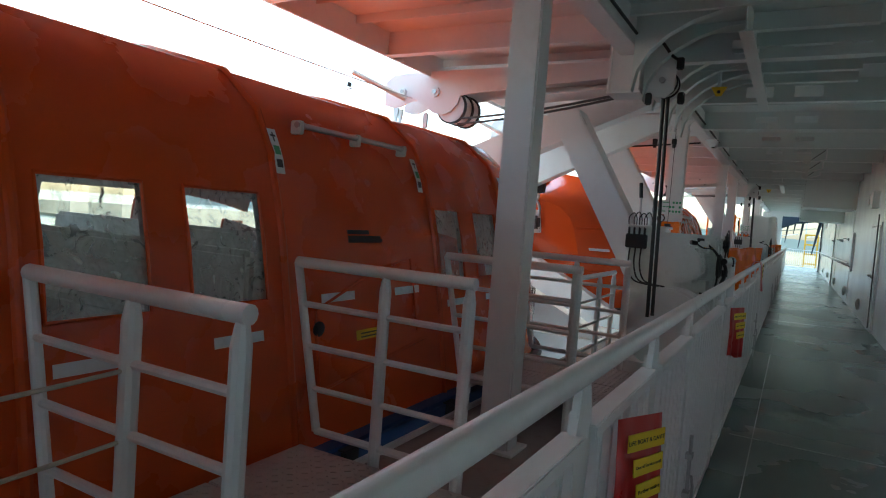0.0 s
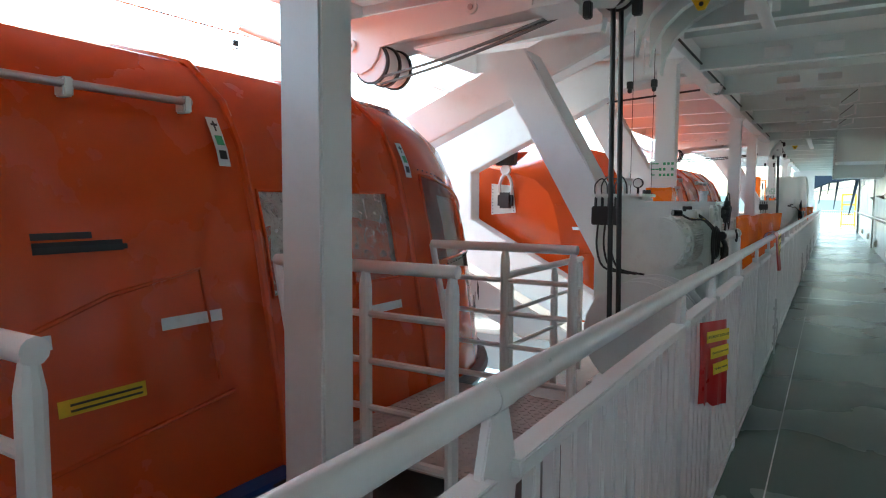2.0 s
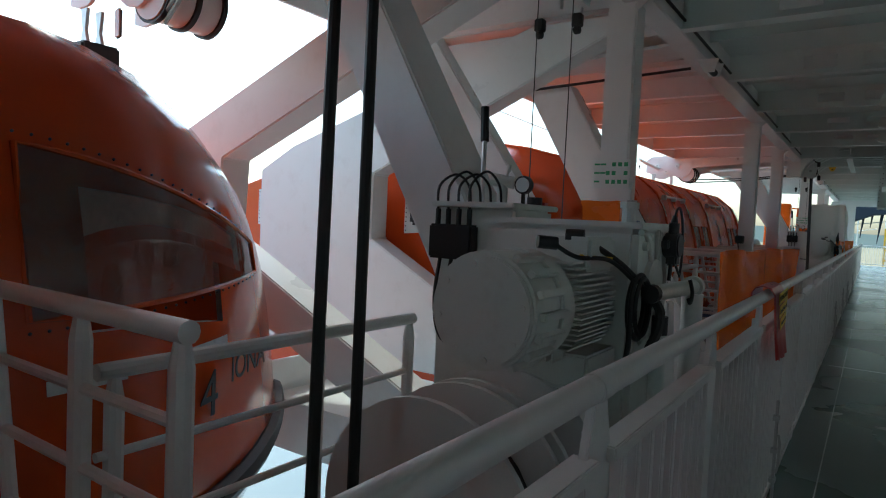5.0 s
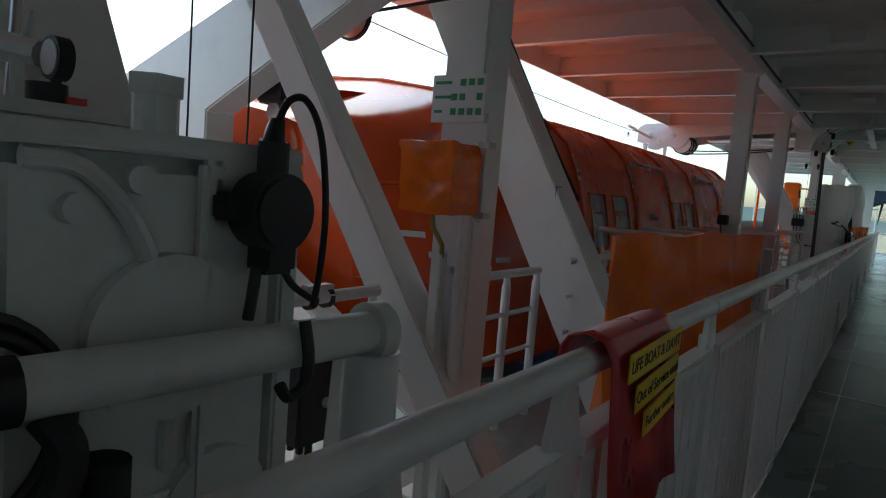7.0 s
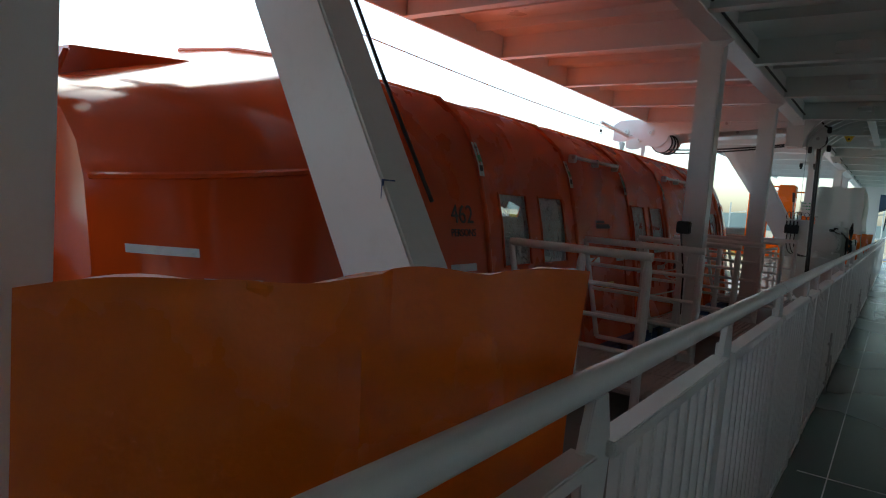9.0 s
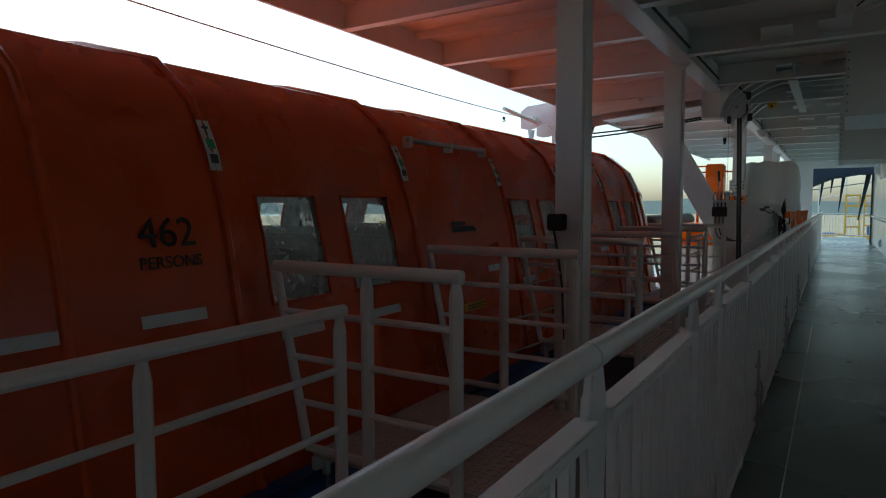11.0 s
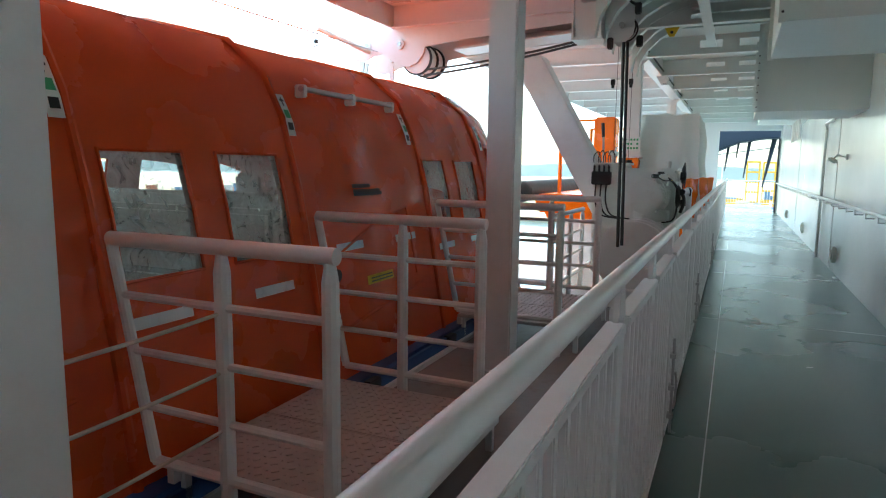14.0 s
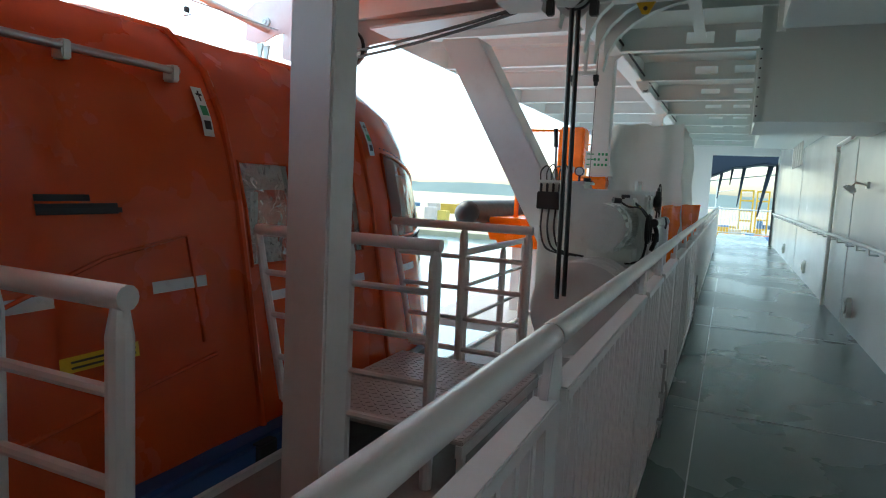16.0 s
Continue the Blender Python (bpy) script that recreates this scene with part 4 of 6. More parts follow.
for b in (-PERIOD, 0, PERIOD):
    rope_block(8.5 + b)
    if b > -1:
        for dy, x in ((0.0, -1.52), (0.16, -1.5)):
            bm = bmesh.new()
            bm_rod(bm, (x + 0.02, 8.72 + dy * 0.85 + b, 3.2), (x + 0.08, 8.62 + dy + b, 0.75), 0.019, 10)
            whole("fall_rope", bm, BLACK, "black greased steel fall rope", "rope", "fall ropes", smooth=True)
    for dz in (0.0, 0.08):
        bm = bmesh.new()
        bm_tube(bm, hang((-4.68, 10.12 + b, 3.1 - dz), (-1.62, 8.72 + b, 3.16 - dz * 0.3), 0.05, 6), 0.016, 8)
        whole("lead_rope", bm, BLACK, "black greased steel rope between sheave and block", "rope", "lead ropes", smooth=True)
    if b < 1:
        bm = bmesh.new()
        bm_tube(bm, [(-4.6, 14.1 + b, 3.14), (-1.86, 14.45 + b, 3.36)], 0.016, 8)
        whole("lead_rope", bm, BLACK, "black greased steel rope between sheave and block", "rope", "lead ropes", smooth=True)


def beam_roller(y):
    r = thing("rope_roller", "black rope roller in a white bracket under the edge beam", "rope roller", "rope rollers", at=(-1.66, y, 3.32))
    for dy in (-0.13, 0.12):
        bm = bmesh.new()
        bm_prism(bm, [(-0.12, 0.1), (0.1, 0.1), (0.06, -0.04), (-0.04, -0.04)], "y", dy, dy + 0.012)
        part("bracket", bm, WHITE, r)
    bm = bmesh.new()
    bm_rod(bm, (0.01, -0.118, 0), (0.01, 0.12, 0), 0.035, 16)
    part("roller", bm, BLACK, r, "black greased roller", smooth=True)


def limit_switches(y):
    g = thing("limit_switch", "pair of small black limit switches on a white hanger", "limit switch", "limit switches", at=(-1.89, y, 2.9))
    bm = bmesh.new()
    bm_box(bm, (-0.02, -0.02, 0.1), (0.02, 0.02, 0.52))
    bm_box(bm, (-0.16, -0.02, 0.06), (0.16, 0.02, 0.1))
    part("hanger", bm, WHITE, g, bevel=0.004)
    for x in (-0.13, 0.13):
        bm = bmesh.new()
        bm_box(bm, (x - 0.03, -0.03, -0.02), (x + 0.03, 0.03, 0.06))
        bm_rod(bm, (x - 0.02, 0.0, -0.04), (x + 0.02, 0.0, -0.04), 0.028, 10)
        part("switch", bm, BLACK, g, bevel=0.006)


def fall_block(y):
    """The boat's suspension block with its ring and shackle."""
    f = thing("fall_block", "black fall block with a steel ring and shackle over the stern", "fall block", "fall blocks", at=(-4.65, y, 2.05))
    bm = bmesh.new()
    bm_prism(bm, [(-0.17, 0.18), (0.17, 0.18), (0.19, 0.5), (0.13, 0.62), (-0.13, 0.62), (-0.19, 0.5)], "y", -0.08, 0.08)
    part("housing", bm, BLACK, f, "black painted block cheeks", bevel=0.02)
    bm = bmesh.new()
    bm_rod(bm, (0, -0.09, 0.4), (0, 0.09, 0.4), 0.05, 16)
    part("axle", bm, STEEL, f, smooth=True)
    bm = bmesh.new()
    bm_rod(bm, (0, -0.03, 0.11), (0, 0.03, 0.11), 0.085, 20)
    part("ring", bm, STEEL, f, "worn steel ring", smooth=True)
    bm = bmesh.new()
    bm_tube(bm, curve([(-0.09, 0, -0.3), (-0.11, 0, -0.15), (-0.07, 0, -0.02), (0, 0, 0.04), (0.07, 0, -0.02), (0.11, 0, -0.15), (0.09, 0, -0.3)]), 0.026, 10)
    part("shackle", bm, STEEL, f, "steel bow shackle", smooth=True)
    bm = bmesh.new()
    bm_box(bm, (-0.13, -0.07, -0.52), (0.13, 0.07, -0.26))
    part("hook_head", bm, BLACK, f, "black hook head", bevel=0.04)
    for x in (-0.1, 0.1):
        bm = bmesh.new()
        bm_rod(bm, (x, 0, 0.6), (x, 0, 1.25), 0.014, 8)
        part("fall_wire", bm, BLACK, f, "greased fall wire")


for b in (0, PERIOD):
    beam_roller(14.48 + b)
    limit_switches(11.12 + b)
fall_block(13.45)
for b in (0, PERIOD):
    for x, y in ((-1.92, 10.88), (-1.72, 10.95)):
        bm = bmesh.new()
        bm_rod(bm, (x, y + b, 1.62), (x, y + b, 3.7), 0.0035, 6)
        whole("hanging_wire", bm, BLACK, "thin dark wire hanging from the deck above", "wire", "hanging wires")
    ring = thing("wire_ring", "small steel oval ring hung on the stay wire", "ring", "wire rings", at=(-5.83, 8.96 + b, 3.36))
    bm = bmesh.new()
    bm_tube(bm, [(0.03 * math.cos(t) , 0.05 * math.sin(t), 0.02 * math.sin(t) - 0.03) for t in [2 * math.pi * i / 16 for i in range(16)]] + [(0.03, 0, -0.03)], 0.008, 6)
    part("loop", bm, STEEL, ring, smooth=True)
    bm = bmesh.new()
    bm_box(bm, (-0.02, -0.03, 0.0), (0.02, 0.03, 0.06))
    part("clip", bm, BLACK, ring, bevel=0.006)


# ---------------------------------------------------------------- winch
def winch(b):
    w = thing("boat_winch", "grey-white electric boat winch with motor and drums", "winch", "boat winches", at=(0, b, 0))
    mx, mz = -1.24, 1.31
    bm = bmesh.new()
    bm_rod(bm, (mx, 9.21, mz), (mx, 9.42, mz), 0.212, 40)
    cap = part("motor_cap", bm, GREYW, w, "round pale motor end cap", bevel=0.012, smooth=True)
    bm = bmesh.new()
    bm_rod(bm, (mx, 9.198, mz), (mx, 9.21, mz), 0.195, 40)
    for k in range(8):
        a = radians(45 * k + 10)
        bm_rod(bm, (mx + 0.17 * math.cos(a), 9.192, mz + 0.17 * math.sin(a)), (mx + 0.17 * math.cos(a), 9.21, mz + 0.17 * math.sin(a)), 0.012, 8)
    part("cap_bolts", bm, GREYW, cap, smooth=True)
    for k in range(7):
        bm = bmesh.new()
        a = radians(-60 + 20 * k)
        m = Matrix.Translation((mx, 9.34, mz)) @ pose(0, 0, 0, 0, -math.degrees(a), 0)
        bm_box(bm, (0.2, -0.1, -0.014), (0.236, 0.1, 0.014), m)
        part("cap_rib", bm, GREYW, cap, bevel=0.004)
    bm = bmesh.new()
    bm_rod(bm, (mx, 9.42, mz), (mx, 9.53, mz), 0.22, 40)
    part("flange", bm, GREYW, w, bevel=0.008, smooth=True)
    bm = bmesh.new()
    bm_rod(bm, (mx, 9.53, mz), (mx, 10.04, mz), 0.19, 32)
    body = part("motor_body", bm, GREYW, w, "finned electric motor body", smooth=True)
    for side in (-1, 1):
        for k in range(17):
            z = mz - 0.168 + 0.021 * k
            reach = 0.226 - 0.05 * abs((k - 8) / 8) ** 3
            bm = bmesh.new()
            bm_box(bm, (mx + side * 0.1, 9.58, z - 0.0035), (mx + side * reach, 9.95, z + 0.0035))
            part("fin", bm, GREYW, body)
    for k in range(9):
        x = mx - 0.112 + 0.028 * k
        bm = bmesh.new()
        bm_box(bm, (x - 0.004, 9.58, mz - 0.225), (x + 0.004, 9.95, mz - 0.1))
        part("fin", bm, GREYW, body)
    bm = bmesh.new()
    bm_box(bm, (mx - 0.12, 9.66, mz + 0.17), (mx + 0.1, 9.96, mz + 0.31))
    part("terminal_box", bm, GREYW, w, "pale motor terminal box", bevel=0.015)
    bm = bmesh.new()
    bm_prism(bm, [(9.68, mz - 0.2), (10.0, mz - 0.2), (10.02, mz - 0.33), (9.66, mz - 0.33)], "x", mx - 0.2, mx + 0.22)
    part("motor_foot", bm, GREYW, w, bevel=0.01)
    # gear housing
    bm = bmesh.new()
    bm_box(bm, (-1.62, 10.02, 0.3), (-0.92, 10.46, 1.66))
    gear = part("gear_housing", bm, GREYW, w, "pale cast gear housing", bevel=0.03)
    bm = bmesh.new()
    bm_box(bm, (-1.64, 10.02, 1.655), (-0.9, 10.48, 1.685))
    bm_box(bm, (-0.935, 10.44, 0.3), (-0.9, 10.48, 1.66))
    part("housing_rim", bm, GREYW, gear, bevel=0.006)
    bm = bmesh.new()
    bm_rod(bm, (-0.92, 10.25, 1.4), (-0.895, 10.25, 1.4), 0.12, 24)
    bm_rod(bm, (-0.92, 10.34, 1.12), (-0.9, 10.34, 1.12), 0.09, 20)
    part("bearing_cover", bm, GREYW, gear, smooth=True)
    bm = bmesh.new()
    bm_rod(bm, (-1.05, 10.3, 1.685), (-1.05, 10.3, 1.75), 0.035, 12)
    bm_rod(bm, (-1.05, 10.3, 1.75), (-1.05, 10.3, 1.78), 0.045, 6)
    part("filler_cap", bm, GREYW, gear)
    # hydraulic tank with fittings
    n0 = len(w.children)
    bm = bmesh.new()
    bm_box(bm, (-2.05, 10.1, 0.2), (-1.6, 10.55, 1.7))
    tank = part("tank", bm, GREYW, w, "pale hydraulic tank", bevel=0.02)
    bm = bmesh.new()
    bm_box(bm, (-2.07, 10.05, 1.69), (-1.58, 10.58, 1.72))
    part("tank_lid", bm, GREYW, tank, bevel=0.006)
    bm = bmesh.new()
    bm_rod(bm, (-1.98, 10.42, 1.72), (-2.0, 10.45, 2.1), 0.014, 10)
    part("pump_lever", bm, STEEL, tank, "steel hand-pump lever")
    bm = bmesh.new()
    bm_rod(bm, (-2.0, 10.45, 2.08), (-2.02, 10.47, 2.28), 0.024, 10)
    part("lever_grip", bm, BLACK, tank, "black lever grip", smooth=True)
    bm = bmesh.new()
    bm_rod(bm, (-1.72, 10.42, 1.72), (-1.72, 10.42, 1.78), 0.012, 8)
    bm_rod(bm, (-1.72, 10.405, 1.83), (-1.72, 10.44, 1.83), 0.05, 20)
    part("gauge", bm, BLACK, tank, "round black pressure gauge", smooth=True)
    bm = bmesh.new()
    bm_rod(bm, (-1.72, 10.402, 1.83), (-1.72, 10.405, 1.83), 0.04, 20)
    part("gauge_face", bm, PLATE, tank)
    bm = bmesh.new()
    bm_rod(bm, (-1.62, 10.36, 1.72), (-1.62, 10.36, 1.76), 0.04, 16)
    part("filler", bm, BLACK, tank, smooth=True)
    bm = bmesh.new()
    bm_rod(bm, (-1.84, 10.4, 1.72), (-1.84, 10.4, 1.85), 0.03, 10)
    bm_rod(bm, (-1.9, 10.38, 1.86), (-1.78, 10.42, 1.84), 0.035, 10)
    bm_rod(bm, (-1.82, 10.4, 1.88), (-1.8, 10.4, 1.94), 0.012, 8)
    part("valve", bm, GREYW, tank, smooth=True)
    bm = bmesh.new()
    bm_box(bm, (-2.06, 10.02, 1.42), (-1.8, 10.1, 1.6))
    jb = part("junction_box", bm, BLACK, tank, "black junction box with glands", bevel=0.01)
    for k in range(4):
        x = -2.03 + k * 0.065
        bm = bmesh.new()
        bm_rod(bm, (x, 10.06, 1.6), (x, 10.06, 1.68), 0.014, 8)
        bm_tube(bm, curve([(x, 10.06, 1.66), (x - 0.02, 10.09, 1.8), (x + 0.01, 10.2, 1.87 + 0.015 * (k % 2)), (x + 0.03, 10.3, 1.82), (x + 0.03, 10.33, 1.72)]), 0.007, 8)
        part("cable", bm, BLACK, jb, smooth=True)
    for k in range(3):
        bm = bmesh.new()
        x = -2.0 + k * 0.07
        bm_tube(bm, curve([(x, 10.05, 1.42), (x + 0.01, 10.0, 1.2), (x + 0.1, 9.95, 1.02), (x + 0.35, 9.9, 0.98)]), 0.01, 8)
        part("hose", bm, BLACK, jb, smooth=True)
    for ob in w.children[n0:]:
        ob.location += Vector((0.1, 0.03, -0.04))
    # motor cables and coil
    bm = bmesh.new()
    bm_rod(bm, (mx + 0.08, 9.73, mz + 0.265), (mx + 0.15, 9.75, mz + 0.265), 0.034, 14)
    gland = part("cable_gland", bm, BLACK, w, "black cable gland", smooth=True)
    bm = bmesh.new()
    bm_tube(bm, curve([(mx + 0.14, 9.75, mz + 0.265), (mx + 0.2, 9.81, mz + 0.22), (-0.98, 9.9, 1.47), (-0.93, 9.98, 1.4)]), 0.0125, 10)
    part("motor_cable", bm, BLACK, gland, "thick black motor cable", smooth=True)
    bm = bmesh.new()
    bm_rod(bm, (mx + 0.03, 9.57, mz + 0.245), (mx + 0.09, 9.62, mz + 0.24), 0.026, 12)
    gland = part("cable_gland", bm, BLACK, w, "black cable gland", smooth=True)
    bm = bmesh.new()
    bm_tube(bm, curve([(mx + 0.08, 9.61, mz + 0.24), (mx + 0.16, 9.66, mz + 0.19), (mx + 0.24, 9.8, mz + 0.18), (-0.95, 9.95, 1.41)]), 0.009, 10)
    part("motor_cable", bm, BLACK, gland, "black motor cable", smooth=True)
    bm = bmesh.new()
    bm_tube(bm, curve([(mx + 0.165, 9.68, mz + 0.196), (mx + 0.21, 9.75, mz + 0.19), (mx + 0.245, 9.82, mz + 0.187)]), 0.006, 6)
    part("earth_wire", bm, YELLOW, gland, "yellow-green earth wire", smooth=True)
    for r, dx in ((0.11, 0.0), (0.12, 0.015), (0.105, 0.03)):
        bm = bmesh.new()
        pts = [(-0.94 + dx, 9.99 + r * math.cos(a), 1.29 + r * math.sin(a) * 1.15) for a in [2 * math.pi * i / 28 for i in range(29)]]
        pts[-1] = pts[0]
        bm_tube(bm, pts, 0.0095, 8)
        part("cable_coil", bm, BLACK, w, "coil of black cable", smooth=True)
    bm = bmesh.new()
    bm_tube(bm, curve([(-0.93, 9.89, 1.26), (-0.93, 9.87, 1.1), (-0.97, 9.8, 0.99), (-1.08, 9.7, 0.97)]), 0.012, 8)
    part("cable_tail", bm, BLACK, w, smooth=True)
    # ribs of the housing side and the recessed panel
    for lo, hi in (((-0.922, 10.29, 0.3), (-0.895, 10.315, 1.655)), ((-0.922, 10.315, 1.62), (-0.895, 10.48, 1.655)), ((-0.922, 10.315, 1.57), (-0.9, 10.4, 1.6)), ((-0.922, 10.1, 1.14), (-0.9, 10.29, 1.165))):
        bm = bmesh.new()
        bm_box(bm, lo, hi)
        part("casting_rib", bm, GREYW, gear, bevel=0.008)
    bm = bmesh.new()
    bm_tube(bm, curve([(-0.915, 10.06, 1.64), (-0.91, 10.13, 1.63), (-0.91, 10.2, 1.55), (-0.91, 10.25, 1.4), (-0.915, 10.26, 1.2)]), 0.014, 8)
    part("casting_edge", bm, GREYW, gear, "raised curved casting edge", smooth=True)
    for y_, z_ in ((10.2, 1.62), (10.12, 1.58)):
        bm = bmesh.new()
        bm_rod(bm, (-0.922, y_, z_), (-0.9, y_, z_), 0.02, 12)
        part("casting_boss", bm, GREYW, gear, smooth=True)
    # plug switch with its looped lead
    bm = bmesh.new()
    bm_rod(bm, (-0.9, 10.385, 1.585), (-0.825, 10.385, 1.585), 0.06, 28)
    body = part("plug_switch", bm, BLACK, w, "round black plug switch", bevel=0.008, smooth=True)
    bm = bmesh.new()
    bm_rod(bm, (-0.86, 10.38, 1.63), (-0.86, 10.38, 1.69), 0.024, 14)
    bm_rod(bm, (-0.86, 10.38, 1.69), (-0.86, 10.385, 1.725), 0.017, 12, 0.011)
    part("plug", bm, BLACK, body, smooth=True)
    bm = bmesh.new()
    bm_box(bm, (-0.895, 10.3, 1.57), (-0.86, 10.335, 1.61))
    part("switch_ear", bm, BLACK, body, bevel=0.005)
    bm = bmesh.new()
    bm_box(bm, (-0.885, 10.355, 1.49), (-0.835, 10.42, 1.54))
    part("terminal", bm, BLACK, body, bevel=0.008)
    bm = bmesh.new()
    bm_tube(bm, curve([(-0.86, 10.385, 1.72), (-0.855, 10.4, 1.755), (-0.85, 10.43, 1.76), (-0.845, 10.46, 1.71), (-0.84, 10.475, 1.6), (-0.84, 10.472, 1.5), (-0.845, 10.465, 1.43)], 8), 0.006, 8)
    part("lead", bm, BLACK, body, "thin looped black lead", smooth=True)
    bm = bmesh.new()
    bm_tube(bm, curve([(-0.85, 10.4, 1.5), (-0.845, 10.42, 1.47), (-0.845, 10.46, 1.445)]), 0.006, 8)
    part("lead", bm, BLACK, body, smooth=True)
    bm = bmesh.new()
    bm_tube(bm, curve([(-0.86, 10.36, 1.5), (-0.86, 10.355, 1.46), (-0.862, 10.35, 1.42)]), 0.009, 8)
    part("lead", bm, BLACK, body, smooth=True)
    # crank sleeve on its post
    bm = bmesh.new()
    bm_rod(bm, (-0.84, 10.03, 1.385), (-0.8, 10.55, 1.385), 0.036, 20)
    crank = part("crank_sleeve", bm, GREYW, w, "pale crank sleeve", smooth=True)
    bm = bmesh.new()
    bm_rod(bm, (-0.8, 10.55, 1.385), (-0.797, 10.585, 1.385), 0.052, 20)
    part("collar", bm, GREYW, crank, smooth=True)
    bm = bmesh.new()
    bm_rod(bm, (-0.843, 9.99, 1.385), (-0.84, 10.03, 1.385), 0.04, 14)
    part("knob", bm, BLACK, crank, "black end knob", smooth=True)
    bm = bmesh.new()
    bm_tube(bm, curve([(-0.775, 10.385, 1.43), (-0.762, 10.385, 1.38), (-0.762, 10.38, 1.34), (-0.762, 10.35, 1.325), (-0.765, 10.335, 1.345)]), 0.009, 8)
    part("hook", bm, BLACK, crank, "black hook over the sleeve", smooth=True)
    bm = bmesh.new()
    bm_tube(bm, curve([(-0.84, 10.06, 1.35), (-0.82, 10.08, 1.3), (-0.82, 10.05, 1.22), (-0.85, 10.0, 1.12)]), 0.022, 8)
    part("elbow_hose", bm, BLACK, w, "black elbow hose below the sleeve", smooth=True)
    bm = bmesh.new()
    bm_rod(bm, (-0.83, 10.12, 1.2), (-0.83, 10.12, 1.28), 0.035, 16)
    part("hose_cap", bm, BLACK, w, smooth=True)
    bm = bmesh.new()
    bm_rod(bm, (-0.83, 10.12, 0.9), (-0.83, 10.12, 1.2), 0.033, 16)
    part("hose_pipe", bm, GREYW, w, smooth=True)
    bm = bmesh.new()
    bm_rod(bm, (-0.8, 10.57, 0.0), (-0.8, 10.57, 1.35), 0.05, 18)
    part("sleeve_post", bm, WHITE, w, smooth=True)
    bm = bmesh.new()
    bm_prism(bm, [(10.6, 0.0), (11.1, 0.0), (10.8, 1.25), (10.68, 1.25)], "x", -1.05, -0.98)
    part("gusset", bm, WHITE, w, bevel=0.01)
    bm = bmesh.new()
    bm_box(bm, (-1.63, 10.38, 1.72), (-1.57, 10.42, 1.735))
    part("red_plug", bm, RED, tank, "small red plug")
    for ob in w.children:
        if ob.name.split(".")[0] in ("gear_housing", "plug_switch", "crank_sleeve", "elbow_hose", "hose_cap", "hose_pipe", "sleeve_post"):
            ob.location += Vector((-0.04, 0.0, -0.035))
    # rope drums
    for y0 in (9.02, 9.36):
        for yy in (y0, y0 + 0.26):
            bm = bmesh.new()
            bm_rod(bm, (-1.33, yy, 0.58), (-1.33, yy + 0.025, 0.58), 0.44, 40)
            part("drum_flange", bm, WHITE, w, "large white drum flange", smooth=True)
        bm = bmesh.new()
        for k in range(7):
            bm_rod(bm, (-1.33, y0 + 0.03 + k * 0.033, 0.58), (-1.33, y0 + 0.061 + k * 0.033, 0.58), 0.3 + 0.012 * (k % 2), 28)
        part("wound_rope", bm, BLACK, w, "dark greased rope wound on the drum", smooth=True)
    bm = bmesh.new()
    bm_box(bm, (-1.7, 8.9, -0.02), (-0.95, 10.6, 0.2))
    bm_prism(bm, [(-1.7, 0.2), (-0.95, 0.2), (-1.1, 0.95), (-1.5, 0.95)], "y", 9.72, 10.02)
    part("bedplate", bm, WHITE, w, bevel=0.01)
    return w


for b in (0, PERIOD):
    winch(b)


